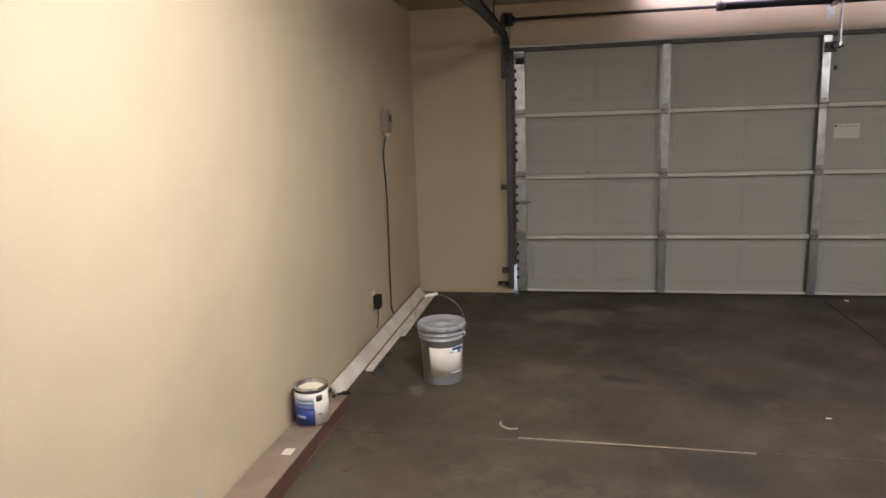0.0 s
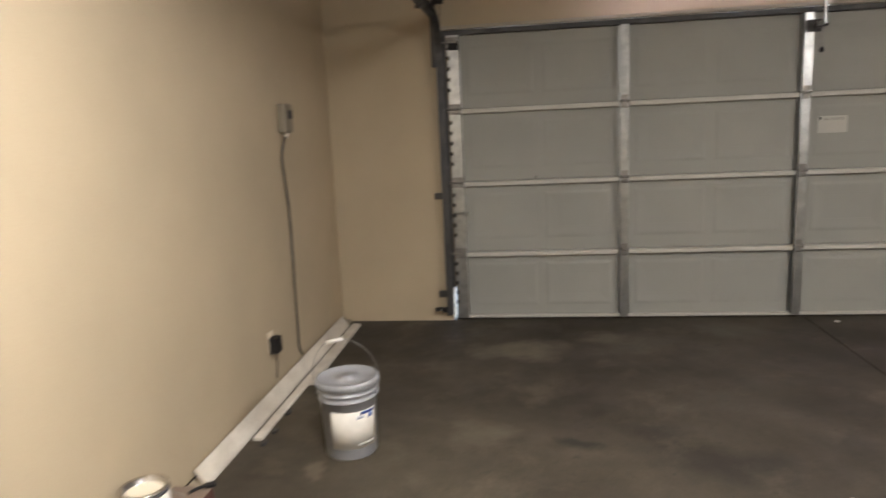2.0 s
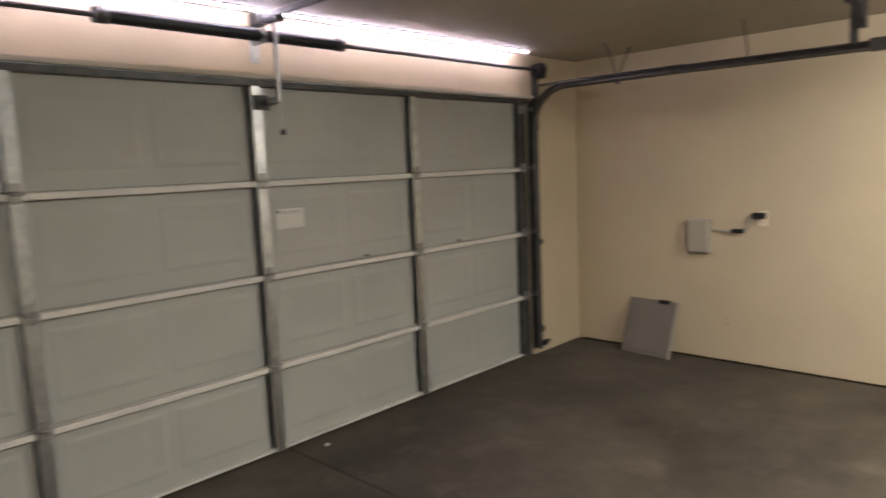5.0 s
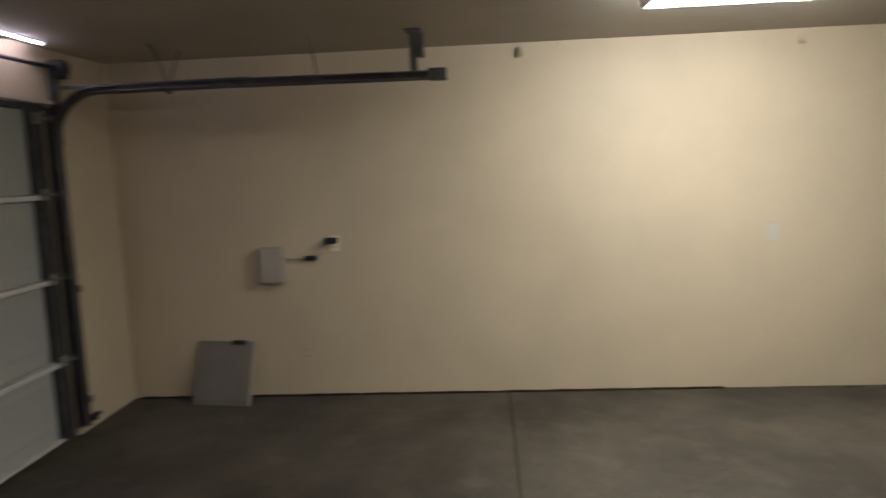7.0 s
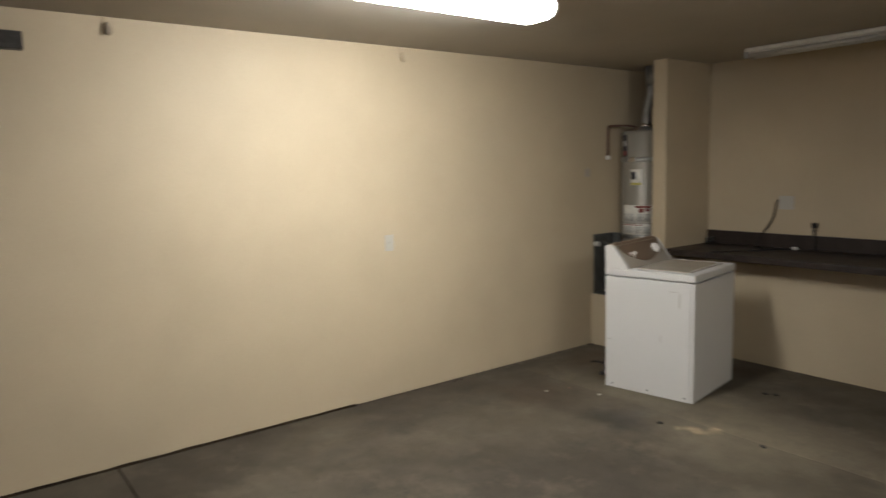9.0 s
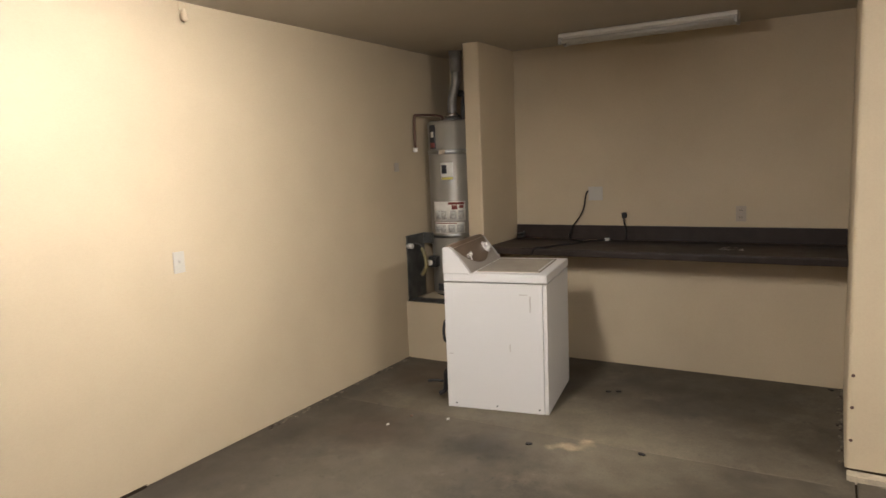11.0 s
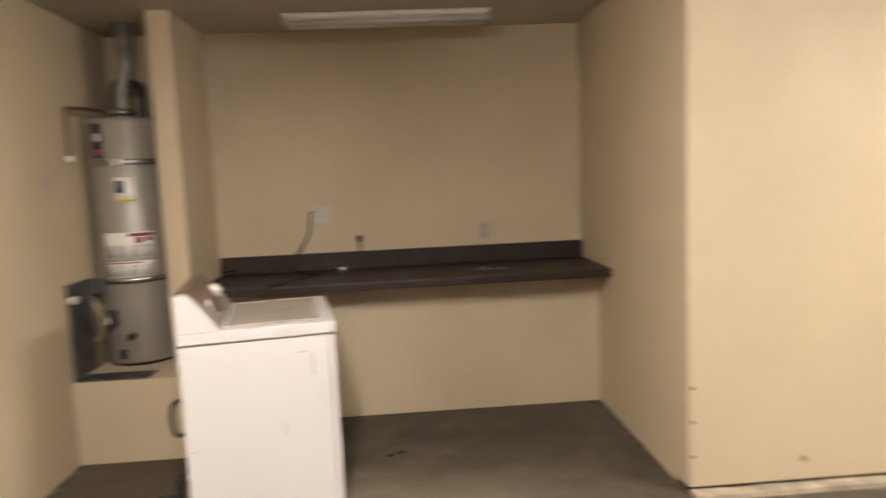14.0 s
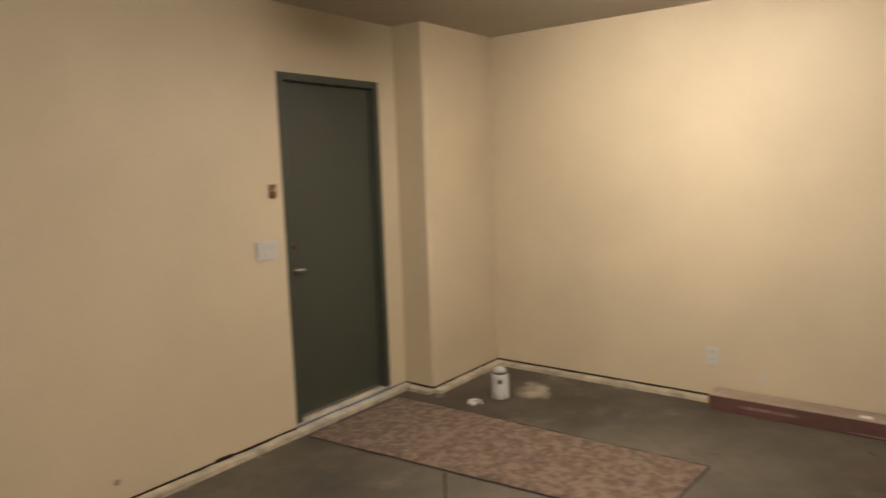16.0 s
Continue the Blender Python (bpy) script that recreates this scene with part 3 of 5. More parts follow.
    rod(v, (0.0, -0.78, zh - 0.035), (0.03 * sgn, -0.78, zh - 0.035), 0.014, 10)
    part("wire_hanger", v, GALV_DARK, t, "bent strap hanger")
    v = B()
    tube(v, [(0.02 * sgn, -1.72, zh - 0.03), (0.03 * sgn, -1.70, H - 0.15), (0.05 * sgn, -1.67, H)], 0.005)
    part("wire_hanger", v, GALV_DARK, t)
    sens = B()
    bx(sens, (min(0.01 * sgn, 0.05 * sgn), -0.09, 0.09), (max(0.01 * sgn, 0.05 * sgn), -0.03, 0.12), 0.003)
    bx(sens, (min(0.02 * sgn, 0.11 * sgn), -0.075, 0.098), (max(0.02 * sgn, 0.11 * sgn), -0.04, 0.125), 0.006)
    s = part("safety_sensor", sens, BLACK, t, "black safety beam sensor")
    part("lens", rod(B(), (0.06 * sgn, -0.076, 0.111), (0.06 * sgn, -0.079, 0.111), 0.006, 10), GALV, s)


track("door_track", DR + 0.055, 1)
track("door_track", DL - 0.055, -1)


def torsion():
    t = thing("torsion_shaft", "dark oiled torsion springs and shaft over the garage door", "spring shaft", (0, 0, 0))
    z, y = 2.37, -0.10
    part("shaft", rod(B(), (DL - 0.09, y, z), (DR + 0.09, y, z), 0.0125, 14), GALV_DARK, t)
    for a, b in ((2.54, 3.33), (3.39, 3.87)):
        sp = B()
        rings = []
        n = int((b - a) / 0.006)
        for k in range(n + 1):
            rings.append(ring((a + (b - a) * k / n, y, z), (1, 0, 0), 0.033 if k % 2 else 0.0295, 14))
        loft(sp, rings)
        part("spring", sp, SPRING, t, "black coil spring")
    for x in (2.53, 3.87):
        c = B()
        rod(c, (x - 0.03, y, z), (x + 0.03, y, z), 0.036, 16)
        rod(c, (x, y, z + 0.03), (x, y, z + 0.048), 0.006, 6)
        part("winding_cone", c, GALV_DARK, t)
    p = B()
    bx(p, (3.33, -0.004, z - 0.13), (3.39, -0.001, z + 0.06), 0.001)
    bx(p, (3.357, y - 0.03, z - 0.04), (3.363, -0.002, z + 0.04), 0.001)
    part("centre_bracket", p, GALV, t, "bright steel centre bracket")
    for x, s in ((DL - 0.03, -1), (DR + 0.03, 1)):
        d = B()
        rod(d, (x - 0.03, y, z), (x + 0.03, y, z), 0.052, 22)
        rod(d, (x + s * 0.03, y, z), (x + s * 0.04, y, z), 0.062, 22)
        rod(d, (x - s * 0.05, y, z), (x - s * 0.03, y, z), 0.025, 16)
        part("cable_drum", d, BLACK, t, "black cable drum")
        b = B()
        bx(b, (x + s * 0.045, y - 0.04, z - 0.06), (x + s * 0.052, -0.002, z + 0.05), 0.001)
        part("end_bearing", b, GALV_DARK, t)
        part("lift_cable", tube(B(), [(x, y + 0.05, z), (x, 0.0, 1.5), (x, 0.005, 0.1)], 0.0025, 6), GALV_DARK, t)


torsion()


def opener():
    o = thing("garage_opener", "ceiling garage door opener with rail and arm", "door opener", (3.37, 0, 0))
    r = B()
    bx(r, (-0.014, -3.05, 2.452), (0.014, -0.06, 2.484), 0.003)
    part("rail", r, GALV_DARK, o)
    hb = B()
    bx(hb, (-0.03, -0.09, 2.43), (0.03, -0.001, 2.50), 0.003)
    part("header_bracket", hb, GALV_DARK, o)
    a = B()
    bx(a, (0.004, -0.19, 2.04), (0.016, -0.165, 2.47), 0.002)
    bx(a, (0.0, -0.19, 2.02), (0.02, -0.08, 2.045), 0.002)
    part("arm", a, GALV, o, "curved steel arm")
    tr = B()
    bx(tr, (-0.025, -0.26, 2.425), (0.025, -0.14, 2.455), 0.004)
    part("trolley", tr, BLACK, o)
    c = B()
    tube(c, [(-0.03, -0.26, 2.44), (-0.032, -0.262, 2.1), (-0.035, -0.262, 1.87)], 0.0022, 6)
    co = part("release_cord", c, GREY, o, "thin release cord")
    part("pull_knob", lathe(B(), [(0.004, 0), (0.012, 0.004), (0.014, 0.02), (0.006, 0.035)], 12, (-0.035, -0.262, 1.835)), BLACK, co)
    m = B()
    bx(m, (-0.14, -3.45, 2.26), (0.14, -3.05, 2.42), 0.02, 2)
    part("motor_housing", m, GREY, o)
    for x in (-0.11, 0.11):
        part("strap", bx(B(), (x - 0.012, -3.27, 2.42), (x + 0.012, -3.24, H)), GALV, o)


opener()


# ---------- ceiling lamps ----------
def ceiling_lamp(x, y):
    l = thing("ceiling_light", "lit white wraparound fluorescent ceiling light", "ceiling light", (x, y, H), group="lit ceiling lights")
    b = B()
    bx(b, (-0.085, -0.625, -0.030), (0.085, 0.625, -0.0005), 0.004)
    part("housing", b, WHITE, l)
    prof = [(-0.09, -0.012), (-0.118, -0.020), (-0.132, -0.045), (-0.130, -0.072), (-0.112, -0.096), (-0.075, -0.110), (0.075, -0.110), (0.112, -0.096), (0.130, -0.072), (0.132, -0.045), (0.118, -0.020), (0.09, -0.012)]
    part("diffuser", prism(B(), prof, -0.615, 0.615), LIT, l, "glowing ribbed diffuser")
    for s in (-1, 1):
        e = B()
        prism(e, [(x * 1.02, min(-0.006, z * 1.03 + 0.004)) for x, z in prof], s * 0.616, s * 0.634)
        part("end_cap", e, WHITE, l)


ceiling_lamp(5.12, -4.14)
ceiling_lamp(1.46, -4.14)


def strip_lamp():
    """Slim lit tube tucked in the angle of header and ceiling."""
    l = thing("strip_light", "slim lit tube along the ceiling above the garage door", "strip light", (0, 0, H))
    part("housing", bx(B(), (1.95, -0.125, -0.006), (5.75, -0.095, -0.0005), 0.001), WHITE, l)
    part("tube", rod(B(), (1.97, -0.11, -0.0115), (5.73, -0.11, -0.0115), 0.005, 12), LITSTRIP, l, "glowing tube")


strip_lamp()


def shop_light():
    l = thing("shop_light", "unlit two-tube fluorescent strip light over the counter", "ceiling light", (4.755, -7.30, H))
    b = B()
    prism(b, [(-0.05, -0.0005), (-0.065, -0.012), (-0.065, -0.03), (-0.03, -0.05), (0.03, -0.05), (0.065, -0.03), (0.065, -0.012), (0.05, -0.0005)], -0.61, 0.61)
    bmesh.ops.rotate(b, verts=b.verts, cent=(0, 0, 0), matrix=Matrix.Rotation(radians(90), 3, "Z"))
    part("housing", b, WHITE, l)
    for s in (-1, 1):
        part("fluorescent_tube", rod(B(), (-0.59, s * 0.055, -0.060), (0.59, s * 0.055, -0.060), 0.015, 14), ENAMEL, l, "dark glass tube")
        for e in (-1, 1):
            part("tube_holder", bx(B(), (e * 0.6 - 0.012, s * 0.055 - 0.018, -0.079), (e * 0.6 + 0.012, s * 0.055 + 0.018, -0.03), 0.004), GREY, l)


shop_light()


# ---------- counter ----------
def counter():
    c = thing("worktop", "dark brown laminate worktop with backsplash along the alcove", "worktop", (X_ALC, Y_BACK, 0))
    L = 5.962 - X_ALC
    t = B()
    bx(t, (0.002, 0.02, 0.882), (L, 0.655, 0.918), 0.006, 2)
    part("top", t, LAMINATE, c)
    part("front_edge", bx(B(), (0.002, 0.640, 0.868), (L, 0.662, 0.912), 0.006, 2), LAMINATE, c)
    part("backsplash", bx(B(), (0.002, 0.001, 0.918), (L, 0.022, 1.035), 0.005, 2), LAMINATE, c)


counter()


# ---------- washer ----------
def washer():
    w = thing("washing_machine", "old white top-loading washer with brown control panel", "washing machine", (5.4525, -6.442, STEP_Z - 0.004), 9.6)
    hx, hy = 0.335, 0.352
    cab = B()
    bx(cab, (-hx + 0.028, -hy, 0.006), (hx, hy, 0.835), 0.006, 2)
    body = part("cabinet", cab, ENAMEL, w)
    part("front_panel", bx(B(), (-hx, -hy, 0.008), (-hx + 0.025, hy, 0.833), 0.006, 2), ENAMEL, w)
    top = B()
    bx(top, (-hx - 0.004, -hy - 0.004, 0.842), (hx, hy + 0.004, 0.895), 0.012, 3)
    tp = part("top_panel", top, ENAMEL, w)
    # lid toned beige and darker than the cabinet to imitate reflected wall
    part("lid", bx(B(), (-hx + 0.06, -hy + 0.075, 0.895), (hx - 0.2, hy - 0.075, 0.901), 0.004, 2), LIDTOP, w, "glossy lid with the wall's reflection as beige colour")
    part("lid_edge", bx(B(), (-hx + 0.065, -hy + 0.12, 0.8985), (-hx + 0.078, hy - 0.12, 0.9025)), GREY, w, "worn grey lid lip")
    # console: sloped face towards the front, white end caps
    outline = [(hx - 0.185, 0.895), (hx - 0.065, 1.052), (hx - 0.04, 1.066), (hx, 1.06), (hx, 0.895)]
    con = B()
    prism(con, outline, -hy + 0.03, hy - 0.03)
    cn = part("console", con, SATIN, w, "satin silver console body")
    for s in (-1, 1):
        cap = B()
        o2 = [(hx - 0.183, 0.896), (hx - 0.179, 0.900), (hx - 0.123, 0.974), (hx - 0.066, 1.049), (hx - 0.040, 1.063), (hx, 1.057), (hx, 0.896)]
        a, b = sorted((s * (hy - 0.03), s * (hy + 0.002)))
        prism(cap, o2, a, b)
        part("end_cap", cap, ENAMEL, cn)
    face = Vector((hx - 0.185, 0, 0.895)), Vector((hx - 0.065, 0, 1.052))
    up = (face[1] - face[0]).normalized()
    out = Vector((-up.z, 0, up.x))
    def on_face(v, y, lift):
        return face[0] + up * v + Vector((0, y, 0)) + out * lift

    # brown panel with a rounded lower edge
    rim = [(0.196, hy - 0.032), (0.196, -hy + 0.034)] + [(0.185 - 0.15 * math.sin(math.pi * k / 14) ** 0.7, -hy + 0.034 + (2 * hy - 0.066) * k / 14) for k in range(1, 14)]
    fp = loft(B(), [[on_face(v, y, 0.0005) for v, y in rim], [on_face(v, y, 0.004) for v, y in rim]])
    for f in fp.faces:
        f.smooth = False
    strip = B()
    prism(strip, [(hx - 0.062, 1.0545), (hx - 0.040, 1.0665), (hx, 1.0605), (hx, 1.0645), (hx - 0.041, 1.0705), (hx - 0.066, 1.0565)], -hy + 0.03, hy - 0.03)
    part("top_strip", strip, DIALFACE, cn, "brown trim strip")
    pan = part("control_panel", fp, DIALFACE, w, "brown printed control panel")
    kb = B()
    rod(kb, on_face(0.12, -0.20, 0.0), on_face(0.12, -0.20, 0.012), 0.042, 22)
    rod(kb, on_face(0.12, -0.20, 0.012), on_face(0.12, -0.20, 0.034), 0.028, 20, 0.022)
    part("knob", kb, WHITE, pan, "white timer knob")
    ringmark = tube(B(), [on_face(0.10 + 0.022 * math.sin(a * 0.785), 0.19 + 0.022 * math.cos(a * 0.785), 0.005) for a in range(7)], 0.0035, 6)
    part("printed_mark", ringmark, WHITE, pan, "white printed mark")
    bars = tube(B(), [on_face(0.10, 0.155, 0.005), on_face(0.125, 0.14, 0.005), on_face(0.105, 0.125, 0.005), on_face(0.13, 0.11, 0.005)], 0.0032, 6)
    part("printed_mark", bars, WHITE, pan, "white printed mark")
    for x, z, l, h in ((-0.215, 0.765, 0.055, 0.006), (-0.235, 0.66, 0.01, 0.10), (-0.10, 0.40, 0.008, 0.050), (0.285, 0.365, 0.03, 0.005)):
        part("scuff", bx(B(), (x, hy + 0.0004, z), (x + l, hy + 0.0012, z + h)), SCUFF, body, "grey scuff mark")
    for x in (-0.275, 0.0, 0.275):
        part("screw", rod(B(), (x, hy, 0.035), (x, hy + 0.003, 0.035), 0.006, 8), GALV_DARK, body)
    part("plinth", bx(B(), (-hx + 0.03, -hy + 0.02, 0.0), (hx - 0.02, hy - 0.015, 0.022)), BLACK, w)
    hs = B()
    tube(hs, [(hx + 0.005, 0.12, 0.55), (hx + 0.07, 0.17, 0.53), (hx + 0.06, 0.22, 0.42), (hx + 0.012, 0.2, 0.40)], 0.010)
    part("drain_hose", hs, BLACK, w, "black looped hose")
    hs = B()
    tube(hs, [(hx + 0.005, 0.2, 0.22), (hx + 0.05, 0.24, 0.2), (hx + 0.06, 0.24, 0.08), (hx + 0.10, 0.25, 0.05)], 0.017)
    tube(hs, [(hx + 0.04, 0.24, 0.13), (hx + 0.12, 0.25, 0.14), (hx + 0.18, 0.25, 0.13)], 0.009)
    part("inlet_hose", hs, BLACK, w, "black hose end")


washer()


# ---------- water heater ----------
def water_heater():
    h = thing("water_heater", "tall grey gas water heater with labels, strapped on a platform", "water heater", (6.365, -7.38, 0.475))
    R = 0.215
    t = B()
    lathe(t, [(R - 0.012, 0.018), (R, 0.03), (R, 0.52), (R + 0.002, 0.53), (R, 0.54), (R, 1.44), (R - 0.015, 1.462), (0.08, 1.47)], 40)
    tank = part("tank", t, TANK, h)
    part("base_ring", lathe(B(), [(R - 0.03, 0.0), (R - 0.03, 0.02)], 32), BLACK, h)

    def wrap(name, a0, a1, z0, z1, mat, owner, label="", lift=0.0015):
        bm = B()
        n = max(3, int((a1 - a0) / 4))
        rows = []
        for k in range(n + 1):
            a = radians(a0 + (a1 - a0) * k / n)
            d = Vector((math.sin(a), math.cos(a), 0))
            rows.append([d * (R - 0.001) + Vector((0, 0, z0)), d * (R + lift) + Vector((0, 0, z0)), d * (R + lift) + Vector((0, 0, z1)), d * (R - 0.001) + Vector((0, 0, z1))])
        loft(bm, rows)
        return part(name, bm, mat, owner, label)

    # angles from straight ahead of the tank (+y), positive towards +x
    l = wrap("label", 14, 36, 1.235, 1.43, INK, tank, "black label with red foot")
    wrap("print", 20, 30, 1.33, 1.375, PAPER, l, lift=0.003)
    wrap("print", 17, 33, 1.245, 1.285, RED, l, lift=0.003)
    l = wrap("label", -26, 2, 0.98, 1.12, PAPER, tank, "white energy label")
    wrap("print", -12, 0, 1.03, 1.10, INK, l, lift=0.003)
    wrap("print", -25, 1, 0.982, 1.0, YELLOW, l, lift=0.003)
    l = wrap("label", -50, 28, 0.64, 0.80, PAPER, tank, "large printed warning label")
    wrap("print", -48, -12, 0.775, 0.795, RED, l, lift=0.003)
    wrap("print", -46, -36, 0.745, 0.77, RED, l, lift=0.003)
    wrap("print", -32, -20, 0.735, 0.77, RED, l, lift=0.003)
    for a in (-46, -29, -8, 8):
        wrap("print", a, a + 13, 0.655, 0.725, PRINT, l, lift=0.003)
    l = wrap("label", -48, 26, 0.535, 0.63, PAPER, tank, "printed instruction label")
    for a in (-45, -26, -6, 9):
        wrap("print", a, a + 15, 0.545, 0.61, PRINT, l, lift=0.003)
    wrap("print", -30, 26, 0.618, 0.625, RED, l, lift=0.003)
    for z in (0.50, 1.19):
        wrap("strap", -75, 75, z, z + 0.035, GALV, h, "earthquake strap", 0.004)
    part("strap_clip", bx(B(), (-0.045, R - 0.004, 1.188), (0.02, R + 0.012, 1.228), 0.003), CHROME, h, "bright strap clip")
    g = B()
    bx(g, (0.06, R - 0.03, 0.255), (0.135, R + 0.05, 0.345), 0.01, 2)
    rod(g, (0.095, R + 0.05, 0.30), (0.095, R + 0.085, 0.30), 0.028, 18)
    gv = part("gas_valve", g, GALV_DARK, h, "dark gas control valve")
    part("dial", rod(B(), (0.095, R + 0.086, 0.30), (0.095, R + 0.1, 0.30), 0.024, 18), WHITE, gv, "white dial")
    part("drain_valve", rod(B(), (-0.02, R - 0.01, 0.19), (-0.02, R + 0.05, 0.19), 0.02, 12), BLACK, h)
    part("burner_door", bx(B(), (0.02, R - 0.015, 0.05), (0.075, R + 0.004, 0.11), 0.003), RUBBER, h)
    v = B()
    rod(v, (0, 0, 1.47), (0, 0, 1.49), 0.09, 20, 0.050)
    tube(v, [(0, 0, 1.50), (0, 0, 1.62), (-0.02, 0, 1.70), (-0.045, 0, 1.78), (-0.045, 0, 1.86)], 0.038, 14)
    rod(v, (-0.045, 0, 1.86), (-0.045, 0, H - 0.476), 0.045, 16, 0.055)
    part("flue", v, GALV_MID, h, "galvanised flue pipe")
    hood = B()
    rod(hood, (0, 0, 1.495), (0, 0, 1.53), 0.075, 18, 0.05)
    part("draft_hood", hood, CHROME, h)
    p = B()
    tube(p, [(0.06, 0.08, 1.46), (0.06, 0.08, 1.50), (0.12, 0.17, 1.515), (0.20, 0.28, 1.515)], 0.010)
    tube(p, [(0.20, 0.28, 1.515), (0.203, 0.285, 1.42), (0.203, 0.285, 1.25)], 0.011)
    part("copper_pipe", p, COPPER, h, "copper water pipe")
    p = B()
    tube(p, [(-0.10, -0.02, 1.46), (-0.105, -0.02, 1.6), (-0.06, -0.12, 1.68), (0.10, -0.18, 1.70), (0.11, -0.18, 1.48)], 0.028, 10)
    part("flex_duct", p, GALV_DARK, h, "dark flexible connector")
    part("pipe_cap", rod(B(), (0.203, 0.285, 1.215), (0.203, 0.285, 1.25), 0.02, 12), WHITE, h)


water_heater()

# drip pan sheet and gas line on the platform
bm = B()
bx(bm, (6.18, -7.03, 0.475), (6.585, -6.90, 0.487), 0.003)
solo("floor_pan", bm, GALV_DARK, "dark metal pan lying on the heater platform", "metal pan")
sb = thing("duct_board", "dark sheet-metal shield beside the water heater", "metal shield", (6.583, -7.0, 0.487))
part("sheet", bx(B(), (-0.012, -0.18, 0.0), (-0.002, 0.09, 0.53), 0.002), SHEET, sb)
part("lip", bx(B(), (-0.10, -0.18, 0.44), (-0.012, -0.16, 0.53), 0.002), SHEET, sb)
gl = thing("gas_line", "flexible gas connector with valve beside the water heater", "gas line", (6.56, -6.93, 0.9))
part("hose", tube(B(), [(0, 0, 0.03), (-0.04, -0.02, 0.05), (-0.10, -0.03, 0.03), (-0.13, -0.04, -0.08), (-0.10, -0.05, -0.16), (-0.06, -0.06, -0.2)], 0.008), GALV_DARK, gl, "grey flexible hose")
part("yellow_connector", tube(B(), [(-0.12, 0.01, 0.02), (-0.155, 0.015, -0.05), (-0.165, 0.02, -0.13), (-0.125, 0.025, -0.20)], 0.014, 10), OLIVE, gl, "dull yellow coated connector")
part("valve", rod(B(), (0.02, 0, 0.03), (-0.03, 0, 0.03), 0.022, 14), PALEGREY, gl)


# ---------- wall fittings ----------
def wall_plate(name, label, at, turn, w=0.07, h=0.115, kind="outlet", mat=WHITE, depth=0.006):
    """A cover plate in the local x, z plane facing -y of its own axes."""
    p = thing(name, label, name.replace("_", " "), at, turn)
    pl = part("plate", bx(B(), (-w / 2, -depth, -h / 2), (w / 2, -0.0005, h / 2), 0.002, 2), mat, p)
    if kind == "outlet":
        for z in (-0.026, 0.026):
            f = part("socket", bx(B(), (-0.017, -depth - 0.002, z - 0.014), (0.017, -depth, z + 0.014), 0.003), mat, p)
            for x in (-0.007, 0.007):
                part("slot", bx(B(), (x - 0.0015, -depth - 0.0026, z - 0.006), (x + 0.0015, -depth - 0.002, z + 0.006)), BLACK, f)
    elif kind == "switches":
        for k in range(3):
            x = (k - 1) * 0.046
            part("rocker", bx(B(), (x - 0.017, -depth - 0.005, -0.033), (x + 0.017, -depth, 0.033), 0.003), mat, p)
    elif kind == "toggle":
        part("toggle", bx(B(), (-0.005, -depth - 0.012, -0.004), (0.005, -depth, 0.012), 0.002), mat, p)
    for z in (-0.048, 0.048) if h < 0.12 and kind != "outlet" else (0.0,):
        part("screw", rod(B(), (0, -depth, z), (0, -depth - 0.0012, z), 0.003, 8), GALV, pl)
    return p


# turn 0: faces -y; 90: faces +x; 180: faces +y; -90: faces -x
wall_plate("outlet", "white wall outlet low on the tan wall", (0, -4.145, 0.30), 90, mat=PALEGREY)
wall_plate("outlet", "small outlet plate on the wall by the corner", (W, -1.35, 0.335), -90, mat=PAINT)
wall_plate("light_switch", "white switch plate on the bare wall", (W, -4.722, 1.13), -90, kind="toggle", mat=PALEGREY)
wall_plate("switch_plate", "white triple rocker switch plate beside the entry door", (1.985, Y_DOOR, 1.125), 180, 0.14, 0.108, "switches", mat=PALEGREY, depth=0.011)
wall_plate("junction_cover", "blank white square cover plate above the counter", (5.262, Y_BACK, 1.295), 180, 0.118, 0.112, "blank", PALEGREY)
wall_plate("outlet", "dull tan outlet plate above the dark worktop", (4.163, Y_BACK, 1.135), 180, mat=BOXGREY)
wall_plate("outlet", "outlet plate behind a black plug above the worktop", (5.02, Y_BACK, 1.10), 180, mat=PAINT)
wall_plate("cover_plate", "small tan cover plate near the water heater", (W, -6.835, 1.575), -90, 0.06, 0.07, "blank", SATIN)

b = thing("opener_button", "dark wall button for the garage door", "wall button", (1.917, Y_DOOR, 1.455), 180)
part("case", bx(B(), (-0.021, -0.014, -0.038), (0.021, -0.0005, 0.038), 0.004, 2), BRASS, b, "dark brown case")
part("push_button", bx(B(), (-0.011, -0.019, -0.006), (0.011, -0.014, 0.018), 0.003), CHROME, b)

# wall timer with cord on the left wall
mo = thing("sprinkler_timer", "dull tan plastic wall timer with a hanging cord", "timer box", (0, -1.012, 1.575), 90)
part("case", bx(B(), (-0.06, -0.05, -0.085), (0.06, -0.0005, 0.085), 0.012, 3), TIMER, mo)
part("cover", bx(B(), (-0.05, -0.056, -0.07), (0.05, -0.05, 0.075), 0.004, 2), TIMER, mo)
part("display", bx(B(), (-0.024, -0.0585, -0.004), (0.046, -0.056, 0.046), 0.002), INK, mo, "dark display window")
part("cord_socket", rod(B(), (0, -0.025, -0.085), (0, -0.025, -0.12), 0.022, 14, 0.01), CREAM, mo)
part("cord", tube(B(), [(-0.02, -0.025, -0.11), (-0.075, -0.016, -0.22), (-0.045, -0.012, -0.40), (-0.02, -0.010, -0.56), (-0.03, -0.012, -0.8), (-0.045, -0.012, -1.03), (-0.055, -0.012, -1.30), (-0.055, -0.012, -1.42), (-0.01, -0.014, -1.48)], 0.0065), GALV_DARK, mo, "dark hanging cord")

